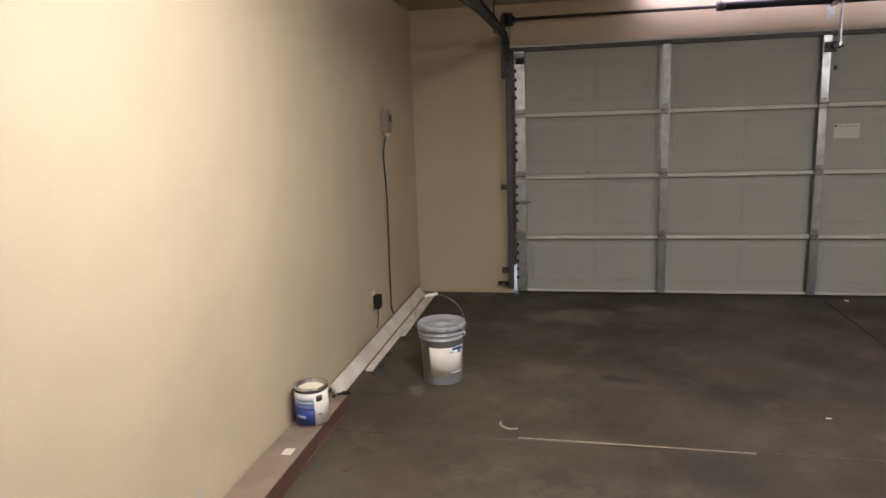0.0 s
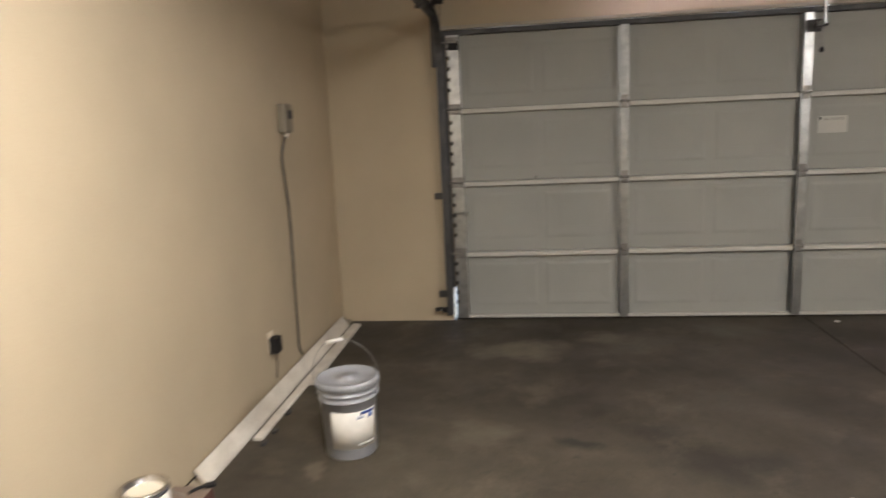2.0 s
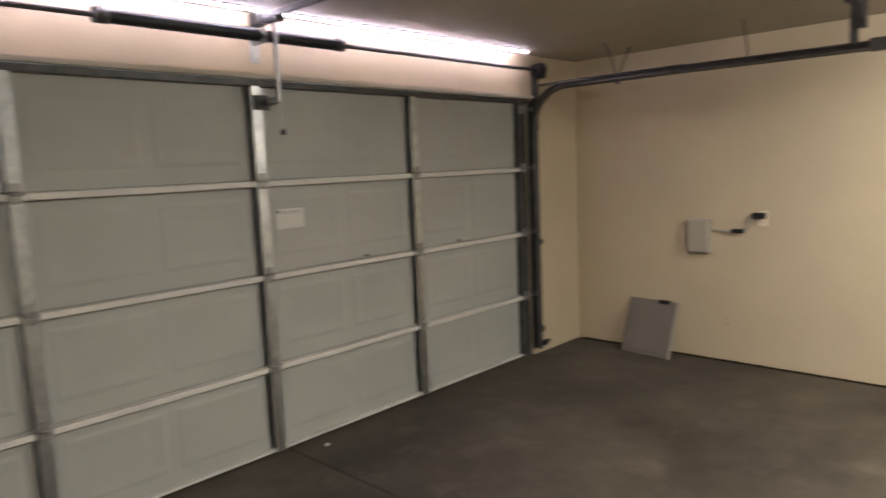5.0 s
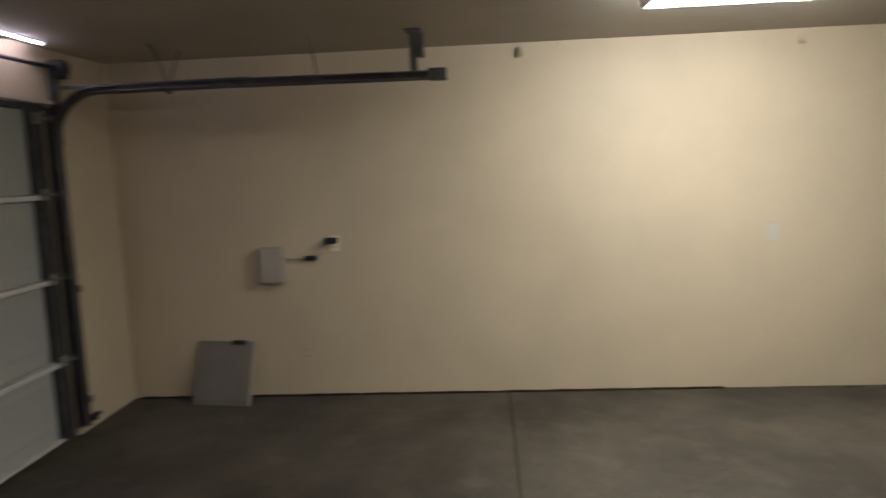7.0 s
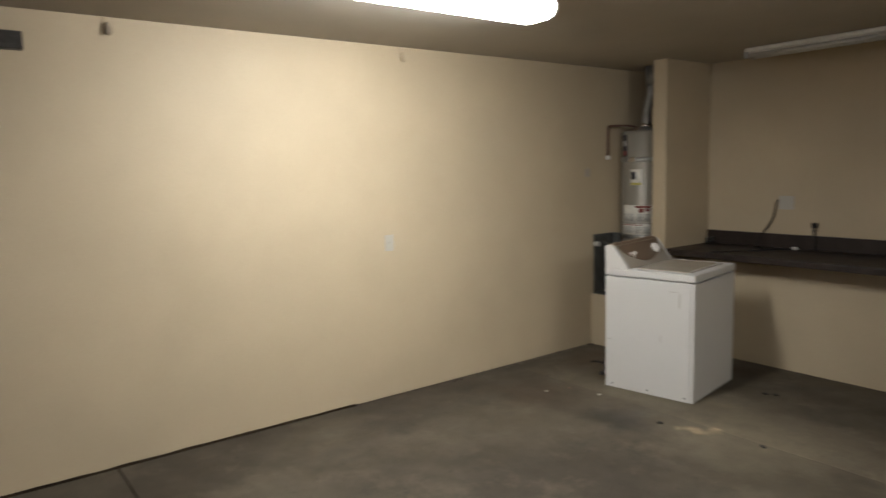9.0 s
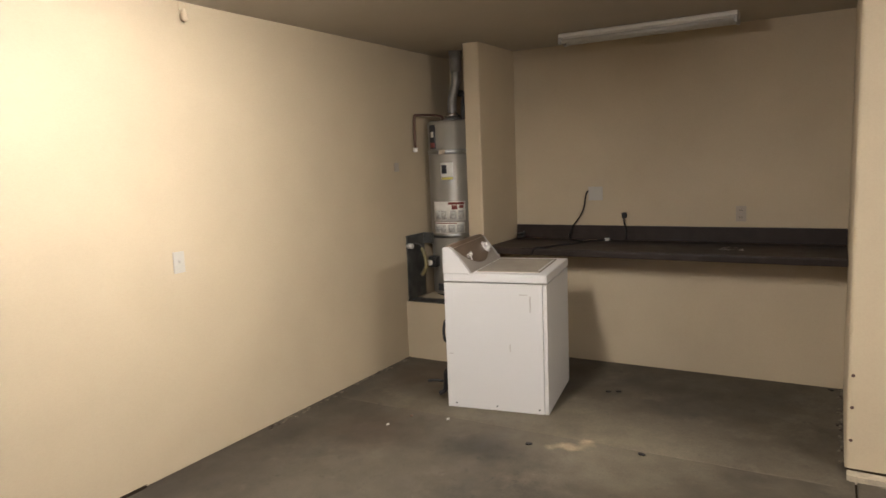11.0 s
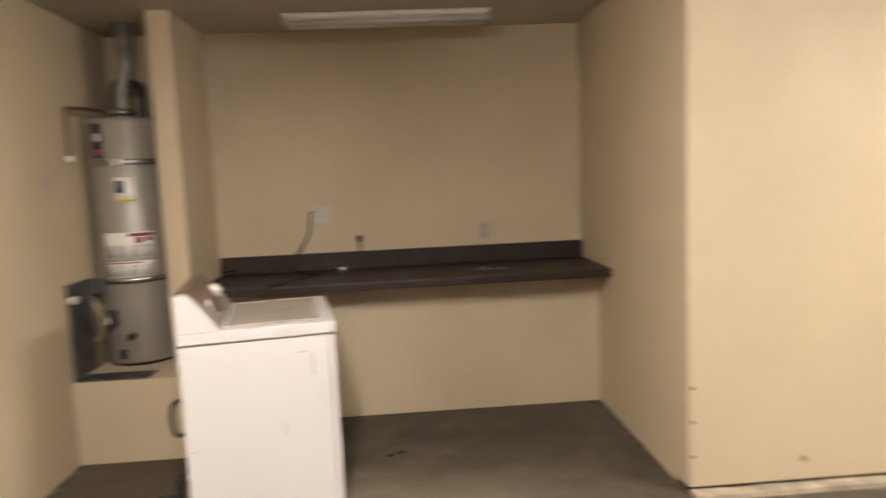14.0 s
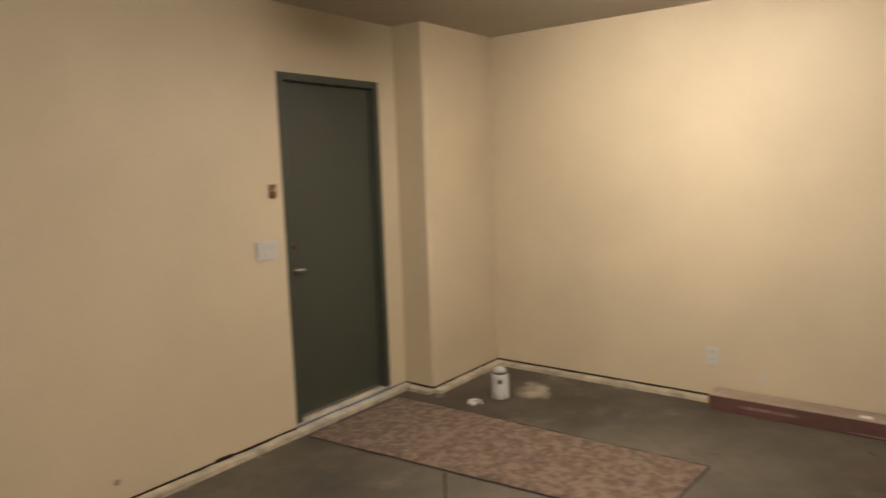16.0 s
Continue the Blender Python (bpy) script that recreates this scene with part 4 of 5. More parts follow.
wall_plate("outlet", "wall outlet with a black adapter plugged in", (0, -1.49, 0.335), 90, mat=CREAM)
ad = thing("power_adapter", "black plug-in power adapter with a thin cord", "adapter", (0, -1.49, 0.318), 90)
part("case", bx(B(), (-0.038, -0.056, -0.045), (0.038, -0.0095, 0.045), 0.006, 2), BLACK, ad)
part("cord", tube(B(), [(0, -0.03, -0.045), (0.003, -0.03, -0.12), (0.0, -0.02, -0.2)], 0.003), GALV_DARK, ad)

# control box on the right wall, cable and plugs
kb = thing("control_box", "pale grey plastic control box with cable on the wall", "control box", (W, -1.14, 1.005), -90)
part("case", bx(B(), (-0.088, -0.062, -0.135), (0.088, -0.0005, 0.135), 0.016, 3), BOXGREY, kb)
part("lid", bx(B(), (-0.075, -0.07, -0.12), (0.075, -0.062, 0.12), 0.004, 2), BOXGREY, kb)
part("cable", tube(B(), [(0.088, -0.02, 0.05), (0.16, -0.02, 0.045), (0.22, -0.018, 0.04), (0.29, -0.02, 0.046)], 0.006), GREY, kb)
cb = thing("plug_cable", "dark plug and inline connector on the wall", "plug", (W, -1.43, 1.05), -90)
part("connector", bx(B(), (-0.045, -0.035, -0.017), (0.045, -0.005, 0.017), 0.008, 2), BLACK, cb)
part("lead", tube(B(), [(0.045, -0.02, 0.0), (0.075, -0.02, 0.02), (0.085, -0.03, 0.07), (0.115, -0.035, 0.118), (0.13, -0.035, 0.122)], 0.006), GREY, cb)
part("plug", bx(B(), (0.115, -0.055, 0.10), (0.205, -0.007, 0.145), 0.01, 2), BLACK, cb)
wall_plate("outlet", "wall outlet plate behind a black plug", (W, -1.61, 1.15), -90, mat=CREAM)

# small hooks at the top of the right wall
for y, z in ((-2.98, 2.46), (-4.88, 2.455)):
    hk = thing("ceiling_hook", "small painted hook at the top of the wall", "hook", (W, y, z), -90, group="wall hooks")
    part("base", bx(B(), (-0.02, -0.008, -0.0), (0.02, -0.0005, H - z - 0.001), 0.003), PAINT, hk)
    part("knob", lathe(B(), [(0.008, -0.055), (0.02, -0.045), (0.022, -0.02), (0.010, 0.0), (0.008, 0.012)], 14, (0, -0.025, 0)), HOOKTAN if y > -4 else PAINT, hk)

# cables on the counter
c1 = thing("loose_cable", "black cable from the wall cover down onto the worktop", "cable", (5.34, Y_BACK, 0.918))
part("cable", tube(B(), [(-0.02, 0.006, 0.40), (0.0, 0.012, 0.37), (0.02, 0.02, 0.25), (0.07, 0.026, 0.16), (0.11, 0.03, 0.11), (0.13, 0.05, 0.04), (0.10, 0.12, 0.008), (0.0, 0.20, 0.008), (-0.06, 0.24, 0.008)], 0.006), BLACK, c1)
c2 = thing("extension_lead", "black power lead lying across the dark worktop", "cable", (5.2, Y_BACK, 0.918))
part("cable", tube(B(), [(-0.04, 0.09, 0.008), (0.05, 0.17, 0.008), (0.12, 0.33, 0.008), (0.22, 0.48, 0.008), (0.27, 0.62, 0.008), (0.33, 0.665, 0.004), (0.36, 0.675, -0.05)], 0.006), BLACK, c2)
part("plug", bx(B(), (-0.075, 0.065, 0.0), (-0.035, 0.095, 0.022), 0.004), WHITE, c2, "pale plug end")
pc = thing("black_plug", "black plug with short lead in the wall outlet", "plug", (5.02, Y_BACK, 1.12), 180)
part("plug", bx(B(), (-0.017, -0.05, -0.02), (0.017, -0.0095, 0.022), 0.006, 2), BLACK, pc)
part("lead", tube(B(), [(0, -0.045, -0.015), (0.004, -0.045, -0.06), (0.014, -0.035, -0.1), (0.015, -0.03, -0.16), (0.02, -0.06, -0.195)], 0.007), BLACK, pc)
ca = thing("cable_coil", "small dark coil of cable in the worktop corner", "cable", (5.90, -7.68, 0.919))
part("coil", tube(B(), [(0.03 * math.cos(a * 0.9), 0.03 * math.sin(a * 0.9), 0.01 + 0.004 * a) for a in range(12)], 0.009), GALV_DARK, ca)
bm = B()
for k in range(14):
    x, y = 4.05 + 0.24 * random.random(), -7.5 + 0.16 * random.random()
    lathe(bm, [(0.008 + 0.012 * random.random(), 0.9182), (0.004, 0.9195)], 7, (x, y, 0))
solo("paint_spots", bm, SCUFF, "pale dust and paint spots on the worktop", "spots", kind="stuff")


# ---------- things along the left wall ----------
def paint_can():
    c = thing("paint_can", "open one-gallon paint can with blue and white label", "paint can", (0.112, -2.965, 0.103))
    R, h = 0.082, 0.195
    b = B()
    lathe(b, [(R - 0.004, 0), (R, 0.003), (R, h - 0.01), (R + 0.003, h - 0.004), (R + 0.003, h), (R - 0.012, h), (R - 0.013, h - 0.02), (0.01, h - 0.022)], 36)
    part("can", b, CHROME, c)

    def wrap(name, a0, a1, z0, z1, mat, owner, lift, label=""):
        bm = B()
        n = max(4, int(abs(a1 - a0) / 8))
        rows = []
        for k in range(n + 1):
            a = radians(a0 + (a1 - a0) * k / n)
            d = Vector((math.sin(a), -math.cos(a), 0))
            rows.append([d * (R - 0.001) + Vector((0, 0, z0)), d * (R + lift) + Vector((0, 0, z0)), d * (R + lift) + Vector((0, 0, z1)), d * (R - 0.001) + Vector((0, 0, z1))])
        loft(bm, rows)
        return part(name, bm, mat, owner, label)

    lb = wrap("label", -170, 170, 0.008, 0.172, PAPER, c, 0.001, "paper label, blue fading to white")
    wrap("print", -100, 30, 0.009, 0.090, BLUE, lb, 0.002)
    wrap("print", -100, 30, 0.090, 0.112, MIDBLUE, lb, 0.002)
    wrap("print", -100, 30, 0.112, 0.134, PALEBLUE, lb, 0.002)
    wrap("print", -100, 30, 0.134, 0.154, FAINTBLUE, lb, 0.002)
    wrap("print", 38, 60, 0.13, 0.16, INK, lb, 0.002)
    wrap("print", 42, 56, 0.06, 0.065, RED, lb, 0.002)
    wrap("print", -40, 0, 0.045, 0.06, PALEBLUE, lb, 0.003)
    wrap("rim_band", -175, 175, 0.176, 0.186, INK, c, 0.002)
    part("paint", lathe(B(), [(R - 0.016, h - 0.024), (R - 0.016, h - 0.018)], 28), CREAM, c, "cream paint residue")
    tb = B()
    tube(tb, [(0.085, 0.02, 0.17), (0.10, 0.07, 0.12), (0.09, 0.10, 0.07)], 0.002, 6)
    part("bail", tb, GALV, c)


paint_can()


def bucket():
    c = thing("paint_bucket", "grey five-gallon plastic bucket with lid and paper label", "bucket", (0.61, -2.085, 0.0))
    c.matrix_basis = c.matrix_basis @ Matrix.Diagonal((0.93, 0.93, 1.0, 1.0))
    b = B()
    lathe(b, [(0.126, 0), (0.129, 0.004), (0.141, 0.275), (0.150, 0.277), (0.150, 0.285), (0.142, 0.287), (0.143, 0.305), (0.152, 0.307), (0.152, 0.315), (0.144, 0.317), (0.146, 0.345)], 44)
    part("body", b, TRANSLUCENT, c)
    l = B()
    lathe(l, [(0.148, 0.335), (0.156, 0.335), (0.157, 0.362), (0.152, 0.368), (0.143, 0.368), (0.140, 0.358), (0.03, 0.358), (0.028, 0.366), (0.004, 0.366)], 44)
    rb = l
    for k in range(28):
        a = 2 * math.pi * k / 28
        x, y = 0.157 * math.cos(a), 0.157 * math.sin(a)
        bx(rb, (x - 0.003, y - 0.003, 0.336), (x + 0.003, y + 0.003, 0.36))
    part("lid", l, TRANSLUCENT, c)

    def wrap(name, a0, a1, z0, z1, mat, owner, lift, label=""):
        bm = B()
        n = max(4, int(abs(a1 - a0) / 7))
        rows = []
        for k in range(n + 1):
            a = radians(a0 + (a1 - a0) * k / n)
            d = Vector((math.sin(a), -math.cos(a), 0))
            r0, r1 = 0.129 + 0.012 * z0 / 0.275, 0.129 + 0.012 * z1 / 0.275
            rows.append([d * (r0 - 0.001) + Vector((0, 0, z0)), d * (r0 + lift) + Vector((0, 0, z0)), d * (r1 + lift) + Vector((0, 0, z1)), d * (r1 - 0.001) + Vector((0, 0, z1))])
        loft(bm, rows)
        return part(name, bm, mat, owner, label)

    lb = wrap("label", -26, 78, 0.055, 0.235, PAPER, c, 0.0015, "white paper label")
    wrap("print", 38, 74, 0.218, 0.232, BLUE, lb, 0.0025)
    wrap("print", 56, 68, 0.195, 0.218, MIDBLUE, lb, 0.0025)
    wrap("print", 30, 46, 0.20, 0.214, FAINTBLUE, lb, 0.0025)
    wrap("print", 30, 72, 0.066, 0.080, PRINT, lb, 0.0025)
    ba = B()
    tube(ba, [(-0.152, -0.02, 0.30), (-0.175, 0.0, 0.36), (-0.17, 0.05, 0.45), (-0.11, 0.10, 0.505), (-0.02, 0.13, 0.50), (0.09, 0.12, 0.44), (0.15, 0.06, 0.35), (0.153, 0.0, 0.30)], 0.0018, 6)
    bl = part("bail", ba, GALV_MID, c, "thin wire handle")
    part("grip", rod(B(), (-0.125, 0.092, 0.498), (-0.045, 0.125, 0.508), 0.010, 12), WHITE, bl, "white plastic grip")
    for s in (-1, 1):
        part("ear", rod(B(), (s * 0.14, -0.01, 0.297), (s * 0.158, -0.01, 0.297), 0.014, 12), TRANSLUCENT, c)


bucket()


def long_box(at, size, turn, label, red=True):
    w, L, h = size
    b = thing("cardboard_box", label, "box", at, turn)
    body = B()
    bx(body, (0, 0, 0.0), (w, L, h), 0.004, 2)
    bd = part("carton", body, CARD, b)
    part("printed_side", bx(B(), (w - 0.0005, 0.004, 0.004), (w + 0.0015, L - 0.004, h - 0.004)), CARDRED, b, "dark red printed side")
    part("printed_end", bx(B(), (0.004, -0.0015, 0.004), (w - 0.004, 0.0005, h - 0.004)), CARDRED, b, "dark red printed end")
    part("print", bx(B(), (w + 0.0015, L * 0.12, h * 0.45), (w + 0.0025, L * 0.34, h * 0.62)), MAROON, bd)
    part("print", bx(B(), (w + 0.0015, L * 0.5, h * 0.15), (w + 0.0025, L * 0.95, h * 0.22)), MAROON, bd)
    part("sticker", bx(B(), (w * 0.5, L * 0.535, h - 0.0005), (w * 0.78, L * 0.575, h + 0.001)), PAPER, bd, "white sticker")
    part("tape", bx(B(), (w * 0.2, 0.01, h - 0.0005), (w * 0.55, L * 0.5, h + 0.0008)), CARD, bd)
    return b


long_box((0.012, -4.12, 0.0), (0.165, 1.50, 0.10), 0.0, "long flat brown and dark red carton along the wall")


def trim_board(at, size, turn, tilt, label, name="baseboard_plank"):
    w, L, h = size
    b = B()
    prism(b, [(0, 0), (w, 0), (w, h * 0.6), (w * 0.85, h), (0, h)], 0, L)
    o = solo(name, b, TRIMWHITE, label, "trim board", at, turn, "loose trim boards")
    o.matrix_basis = pose(*at, 0, tilt, turn)
    return o


trim_board((0.014, -2.47, 0.080), (0.094, 2.32, 0.014), 0.0, 55, "long white trim board leaning along the wall")
trim_board((0.090, -2.02, 0.0), (0.046, 1.93, 0.014), 0.0, 0, "narrow white trim board lying along the wall")
trim_board((0.140, -1.30, 0.0), (0.030, 1.18, 0.020), 0.5, 0, "thin white strip lying along the wall")
br = thing("paint_brush", "dark paint brush lying at the carton end", "brush", (0.135, -2.66, 0.101), 25)
part("handle", tube(B(), [(-0.03, -0.02, 0.012), (0.0, 0.0, 0.014), (0.03, 0.012, 0.012)], 0.007), BLACK, br)
part("bristles", bx(B(), (0.025, 0.0, 0.004), (0.07, 0.03, 0.018), 0.004, 2), BLACK, br)
bm = B()
for x, y in ((0.165, -1.92), (0.155, -1.70), (0.16, -2.05)):
    bx(bm, (x - 0.012, y - 0.03, 0.0), (x + 0.014, y + 0.02, 0.014), 0.004)
solo("debris", bm, GALV_DARK, "dark scraps beside the trim boards", "scraps", kind="stuff")


# ---------- rug, white can, scraps near the entry door ----------
def rug():
    r = thing("carpet_strip", "worn brown mottled carpet strip before the entry door", "rug", (1.4, -4.95, 0))
    c0, c1, c2, c3 = (Vector(p) - Vector((1.4, -4.95)) for p in ((1.84, -5.94), (1.665, -3.93), (0.995, -3.885), (1.03, -5.93)))
    bm = B()
    nu, nv = 26, 64
    g = []
    for j in range(nv + 1):
        v = j / nv
        row = []
        for i in range(nu + 1):
            u = i / nu
            p = (c0 * (1 - v) + c1 * v) * (1 - u) + (c3 * (1 - v) + c2 * v) * u
            edge = 0.012 * noise.noise(Vector((v * 18, i * 0.0 + (3 if u < 0.5 else 7), 0)))
            if i in (0, nu):
                p = p + Vector((edge, 0))
            z = 0.014 + 0.0015 * noise.noise(Vector((p.x * 4, p.y * 4, 2)))
            if i in (0, nu) or j in (0, nv):
                z = 0.006
            row.append(bm.verts.new((p.x, p.y, z)))
        g.append(row)
    for j in range(nv):
        for i in range(nu):
            bm.faces.new((g[j][i], g[j][i + 1], g[j + 1][i + 1], g[j + 1][i])).smooth = True
    part("woven_surface", bm, CARPET, r)
    for a, b in ((c0, c1), (c1, c2), (c2, c3), (c3, c0)):
        e = B()
        pts = [(a + (b - a) * (k / 24)) for k in range(25)]
        tube(e, [(p.x + 0.006 * noise.noise(Vector((p.x * 9, p.y * 9, 1))), p.y, 0.004) for p in pts], 0.0055, 6)
        part("binding", e, CARPETEDGE, r, "dark frayed edge")


rug()

wc = thing("white_can", "small greyish white paint can with dark ring and cap", "paint can", (0.665, -5.34, 0), 31)
wc.matrix_basis = wc.matrix_basis @ Matrix.Diagonal((0.88, 0.88, 1.0, 1.0))
part("can", lathe(B(), [(0.064, 0), (0.068, 0.005), (0.066, 0.03), (0.064, 0.150), (0.060, 0.162), (0.048, 0.168)], 32), PALEGREY, wc)
part("ring", lathe(B(), [(0.050, 0.167), (0.053, 0.170), (0.053, 0.178), (0.046, 0.180)], 28), GALV_DARK, wc, "dark metal ring")
part("cap", lathe(B(), [(0.044, 0.180), (0.046, 0.190), (0.036, 0.205), (0.012, 0.209)], 28), PALEGREY, wc, "white plastic cap")
part("emblem", rod(B(), (0.062, 0, 0.125), (0.0665, 0, 0.125), 0.017, 14), INK, wc, "small dark emblem")
for az, z0, dz in ((-0.03, 0.05, 0.008), (0.012, 0.07, 0.006), (-0.012, 0.035, 0.006)):
    part("print", bx(B(), (0.058, az - 0.014, z0), (0.0672, az + 0.014, z0 + dz)), PRINT, wc)
bm = B()
for k in range(9):
    x, y = 0.79 + 0.10 * random.random(), -5.47 + 0.10 * random.random()
    r = 0.010 + 0.015 * random.random()
    lathe(bm, [(r, 0.0), (r * 0.9, 0.006 + 0.006 * random.random()), (r * 0.3, 0.012)], 7, (x, y, 0))
solo("paper_scraps", bm, PALEGREY, "crumpled pale scraps beside the white can", "scraps", kind="stuff")

# grey panel leaning in the corner
gp = thing("access_panel", "grey metal panel leaning against the wall", "metal panel", (6.40, -0.72, 0), 0)
pm = B()
bx(pm, (0, -0.235, 0), (0.022, 0.215, 0.47), 0.004, 2)
bx(pm, (-0.006, -0.20, 0.03), (0.0, 0.18, 0.43), 0.003)
body = part("panel", pm, PANELGREY, gp)
part("edge", bx(B(), (-0.004, -0.243, 0.0), (0.026, -0.235, 0.47), 0.002), SATIN, gp, "pale edge strip")
part("handle", bx(B(), (-0.012, -0.17, 0.445), (0.03, -0.07, 0.477), 0.004), BLACK, gp, "dark catch")
gp.matrix_basis = pose(6.405, -0.72, 0.002, 0, 19, -8)

# nail heads and scuffs on the alcove corner
for z in (0.185, 0.35, 0.51):
    bm = B()
    rod(bm, (0, 0, 0), (0, 0.004, 0), 0.009, 7, 0.006)
    solo("nail", bm, RUSTY, "rusty nail head in the wall corner", "nail", (X_ALC - 0.022, Y_DOOR, z), group="nail heads")
bm = B()
rod(bm, (2.93, Y_DOOR + 0.002, 0.14), (2.93, Y_DOOR - 0.004, 0.14), 0.016, 14)
solo("wall_plug", bm, HOOKTAN, "small brown plug low in the wall", "wall plug")
bm = B()
bx(bm, (2.30, Y_DOOR - 0.004, 0.02), (2.41, Y_DOOR + 0.0045, 0.05), 0.004)
solo("curb_hole", bm, DIRT, "dark broken gap at the wall foot", "gap")

bm = B()
for dy, z, h in ((0.0, 0.16, 0.07), (0.016, 0.14, 0.10), (0.03, 0.18, 0.04)):
    bx(bm, (-0.001, -3.86 + dy, z), (0.0006, -3.85 + dy, z + h))
solo("wall_smudge", bm, PALEGREY, "faint grey smudge low on the wall", "smudge")

# spills and small litter on the floor
def blob(name, x, y, r, mat, label, stretch=1.0, turn=0.0, z=0.0012, seed=0.0):
    bm = B()
    n = 26
    pts = []
    for k in range(n):
        a = 2 * math.pi * k / n
        rr = r * (1 + 0.45 * noise.noise(Vector((math.cos(a) * 1.6, math.sin(a) * 1.6, seed))))
        pts.append((rr * stretch * math.cos(a), rr * math.sin(a)))
    loft(bm, [[Vector((px, py, 0)) for px, py in pts], [Vector((px * 0.92, py * 0.92, z)) for px, py in pts]])
    solo(name, bm, mat, label, "stain", (x, y, STEP_Z if x > X_ALC and y < STEP_Y - 0.02 else 0), turn)


for x, y, rr, sd in ((0.37, -3.24, 0.020, 11), (0.315, -3.33, 0.012, 12), (0.285, -3.36, 0.010, 13), (0.24, -2.86, 0.014, 14)):
    blob("rust_drip", x, y, rr, RUSTY, "reddish brown drip on the concrete", 1.3, 30, 0.0006, sd)
for k, (x, off, rr) in enumerate(((1.06, 0.05, 0.02), (1.62, 0.06, 0.03), (1.97, 0.05, 0.022), (2.18, 0.075, 0.014), (2.62, 0.05, 0.03), (3.02, 0.07, 0.018), (3.31, 0.05, 0.026))):
    blob("paint_drip", x, Y_DOOR + off, rr, DRIP, "pale paint and mortar dried on the floor edge", 1.6, 8, 0.0008, 20 + k)
for x, y, rr in ((0.86, -5.71, 0.045), (0.25, -5.70, 0.05), (0.07, -5.25, 0.04), (0.06, -4.75, 0.05), (0.55, -5.73, 0.03)):
    blob("paint_drip", x, y, rr * 0.8, DRIP, "pale paint and mortar dried on the floor edge", 1.5, 30 * x, 0.0008, x * 9)
blob("paint_chip", 2.68, -2.43, 0.010, PALEGREY, "white paint chip on the floor", 1.6, 10, 0.003, 4)
blob("metal_scrap", 2.467, -5.338, 0.022, CHROME, "bright flat scrap on the floor", 1.8, 30, 0.003, 5)
blob("paint_chip", 3.60, -0.10, 0.014, WHITE, "white chip by the garage door", 1.2, 0, 0.008, 6)
bm = B()
tube(bm, [(1.025, -2.66, -0.002), (1.032, -2.70, 0.0), (1.07, -2.735, 0.0), (1.12, -2.727, -0.002)], 0.008, 6)
solo("chalk_mark", bm, STAIN, "pale crescent mark on the concrete", "mark")
bm = B()
for k in range(40):
    a = k / 40
    x = 1.13 + 1.1 * a
    bx(bm, (x, -2.832 - 0.03 * a + 0.004 * noise.noise(Vector((x * 7, 0, 0))), 0.0), (x + 0.0285, -2.820 - 0.03 * a + 0.005 * noise.noise(Vector((x * 9, 3, 0))), 0.0015))
solo("joint_filler", bm, STAIN, "pale filler smeared along a floor joint", "filler", kind="stuff")
for x, y, m_, lab in ((5.92, -5.62, PALEGREY, "tiny white chip on the floor"), (5.62, -5.85, PALEGREY, "tiny white chip on the floor"), (5.86, -5.8, COPPER, "tiny rust crumb on the floor"), (4.86, -6.72, BLACK, "dark dried leaf on the floor"), (4.80, -6.75, BLACK, "dark dried leaf on the floor"), (5.02, -5.72, BLACK, "small dark crumb on the floor"), (4.42, -5.85, BLACK, "small dark crumb on the floor"), (3.55, -7.33, BLACK, "dark crumb in the alcove corner")):
    blob("crumb", x, y, 0.0065 if m_ is not BLACK else 0.013, m_, lab, 1.6, 40 * x, 0.007, x)
# flaked plaster and dirt lying along the foot of the alcove walls
def flakes(label, n, mat, place):
    bm = B()
    for k in range(n):
        x, y, z = place(random.random(), random.random() ** 2)
        r, a = 0.004 + 0.011 * random.random() ** 2, 6.28 * random.random()
        pts = [(x + r * (0.6 + 0.6 * random.random()) * math.cos(a + j * 1.26), y + r * 1.4 * (0.6 + 0.6 * random.random()) * math.sin(a + j * 1.26)) for j in range(5)]
        loft(bm, [[Vector((p, q, z - 0.001)) for p, q in pts], [Vector((p, q, z + 0.002 + r * 0.3)) for p, q in pts]])
    for f in bm.faces:
        f.smooth = False
    solo("plaster_flakes", bm, mat, label, "debris", kind="stuff")


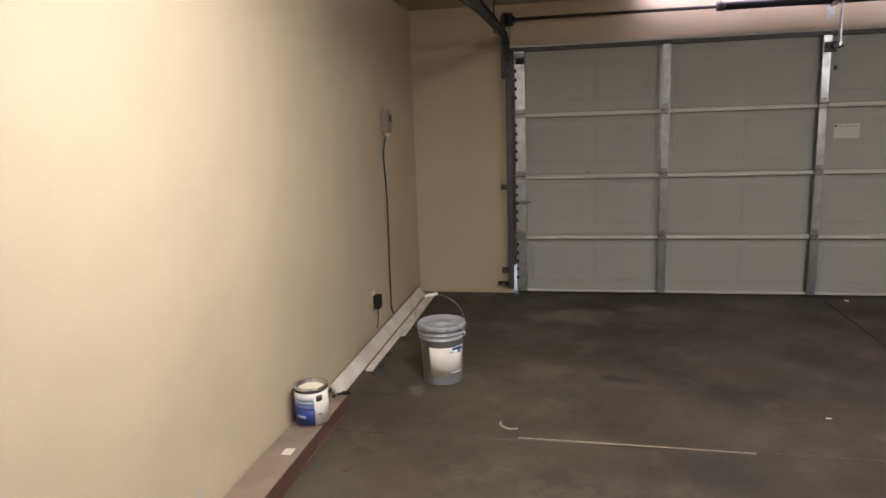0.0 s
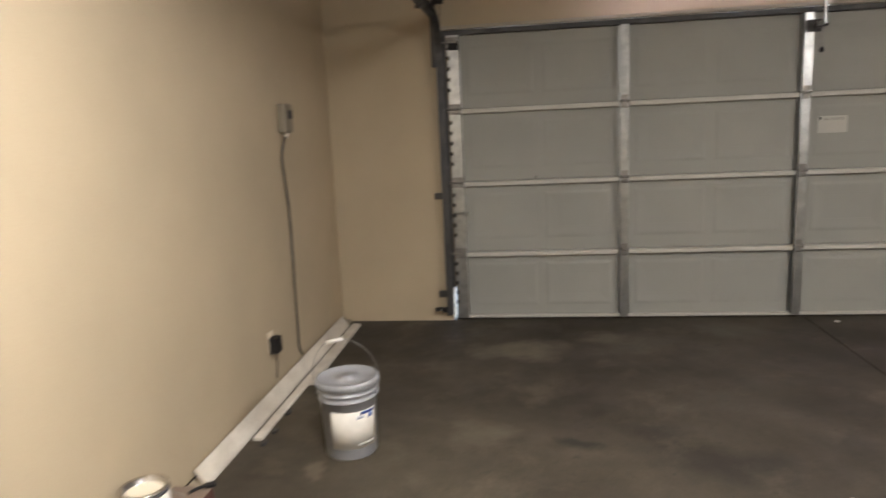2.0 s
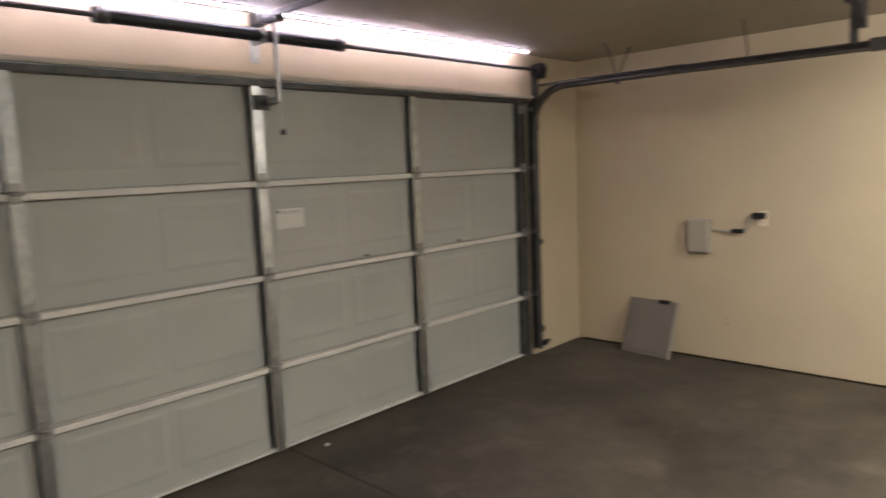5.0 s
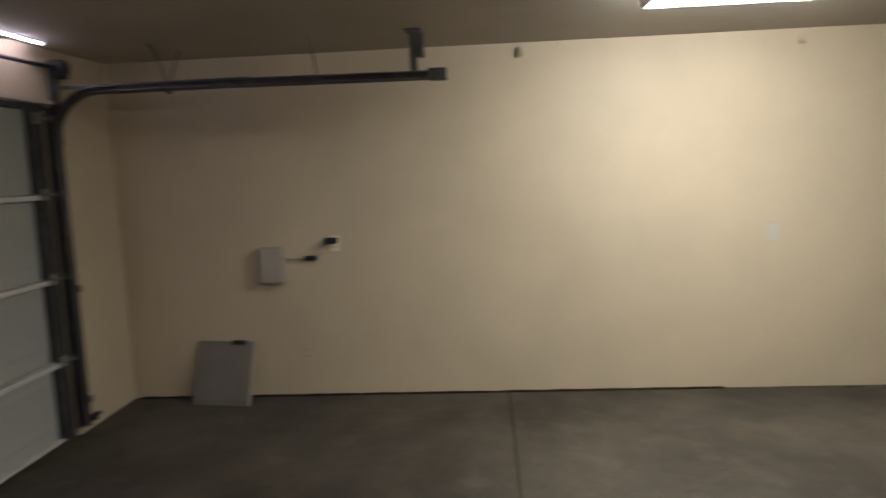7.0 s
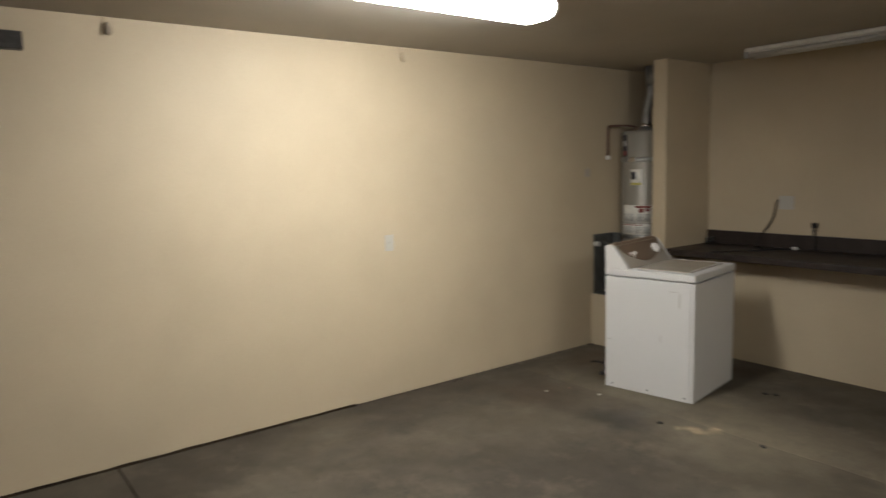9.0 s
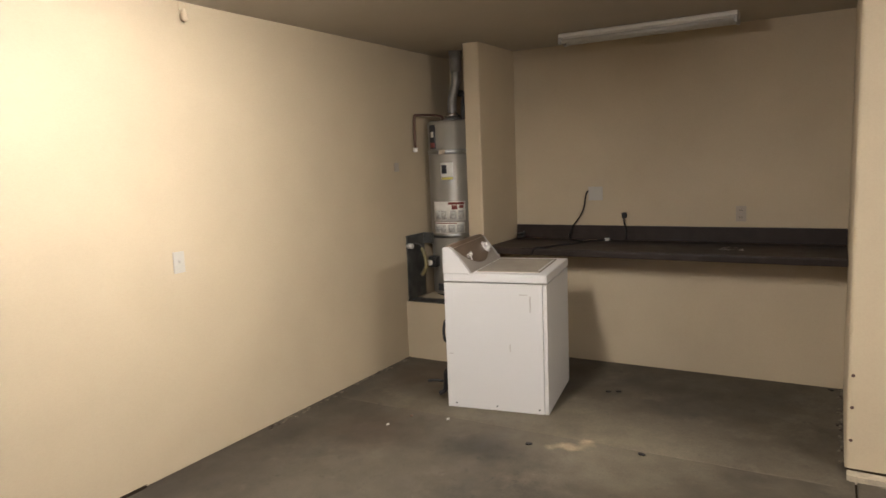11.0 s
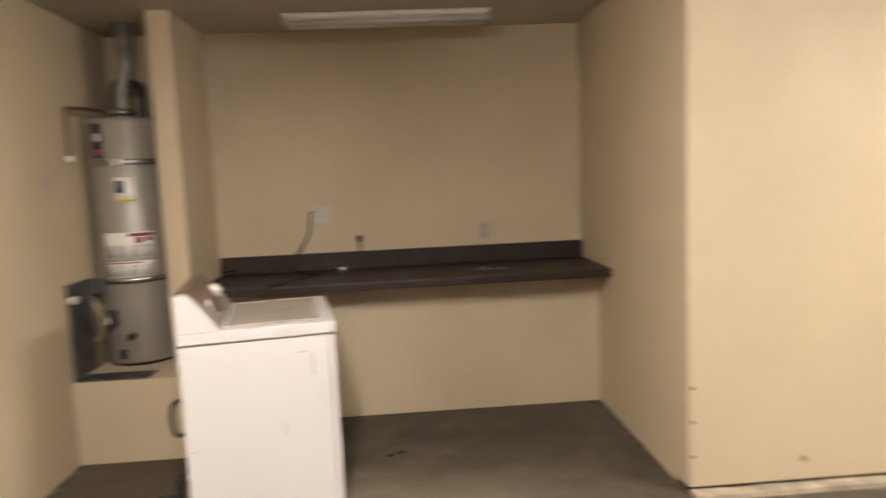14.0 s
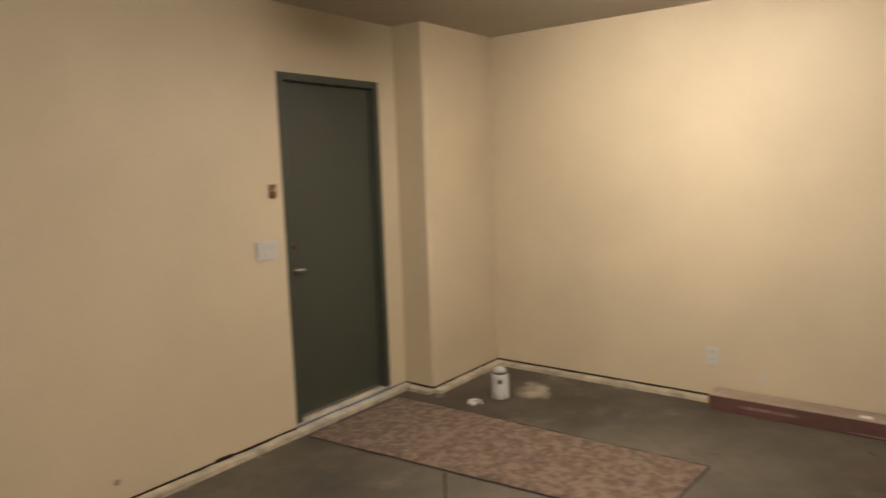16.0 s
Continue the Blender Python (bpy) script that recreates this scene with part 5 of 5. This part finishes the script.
def by_right_wall(u, v):
    y = -5.2 - 1.7 * u
    return W - 0.008 - 0.05 * v, y, STEP_Z if y < STEP_Y - 0.06 else 0.0


def by_inner_wall(u, v):
    return X_ALC + 0.006 + 0.025 * v, -6.08 - 1.6 * u, STEP_Z


flakes("pale plaster flakes along the foot of the wall", 70, DRIP, by_right_wall)
flakes("brown dirt crumbs along the foot of the wall", 22, CARPETEDGE, by_right_wall)
flakes("pale plaster flakes along the inner alcove wall", 45, DRIP, by_inner_wall)
flakes("brown dirt crumbs along the inner alcove wall", 12, CARPETEDGE, by_inner_wall)
bm = B()
rings = []
for k in range(20):
    a = k / 19
    x, y = 1.775 + 0.75 * a, -4.98 + 0.57 * a
    dx, dy = 0.008 * noise.noise(Vector((x * 9, 0, 0))), 0.006
    rings.append([(x + dx, y - dy, -0.001), (x + dx, y + dy, -0.001), (x + dx, y + dy, 0.0006), (x + dx, y - dy, 0.0006)])
loft(bm, rings)
solo("floor_crack", bm, DIRT, "hairline crack in the concrete floor", "crack")

# ---------- floor slabs ----------
JX, JY1, GAP = 3.43, -2.85, 0.0045
for xa, xb in ((-T, JX - GAP), (JX + GAP, W + T)):
    for ya, yb in ((Y_BACK - T, JY1 - GAP), (JY1 + GAP, 0.44)):
        part("slab", bx(B(), (xa, ya, -0.1), (xb, yb, 0.0), 0.003), SLAB, floor)
# the alcove slab lies a little higher, with a worn front edge; its colour is brightened as if lit more
bm = B()
rings = []
for k in range(60):
    x = X_ALC - 0.02 + (W + 0.05 - X_ALC) * k / 59
    e = 0.008 * noise.noise(Vector((x * 5, 2, 0))) + 0.004 * noise.noise(Vector((x * 21, 7, 0)))
    y = STEP_Y + e
    rings.append([(x, Y_BACK - 0.05, -0.05), (x, y + 0.012, -0.05), (x, y + 0.012, -0.001), (x, y + 0.006, STEP_Z * 0.3), (x, y - 0.03, STEP_Z * 0.75), (x, y - 0.10, STEP_Z), (x, Y_BACK - 0.05, STEP_Z)])
loft(bm, rings)
for f in bm.faces:
    f.smooth = False
part("slab", bm, ALCOVE_SLAB_LIT, floor)
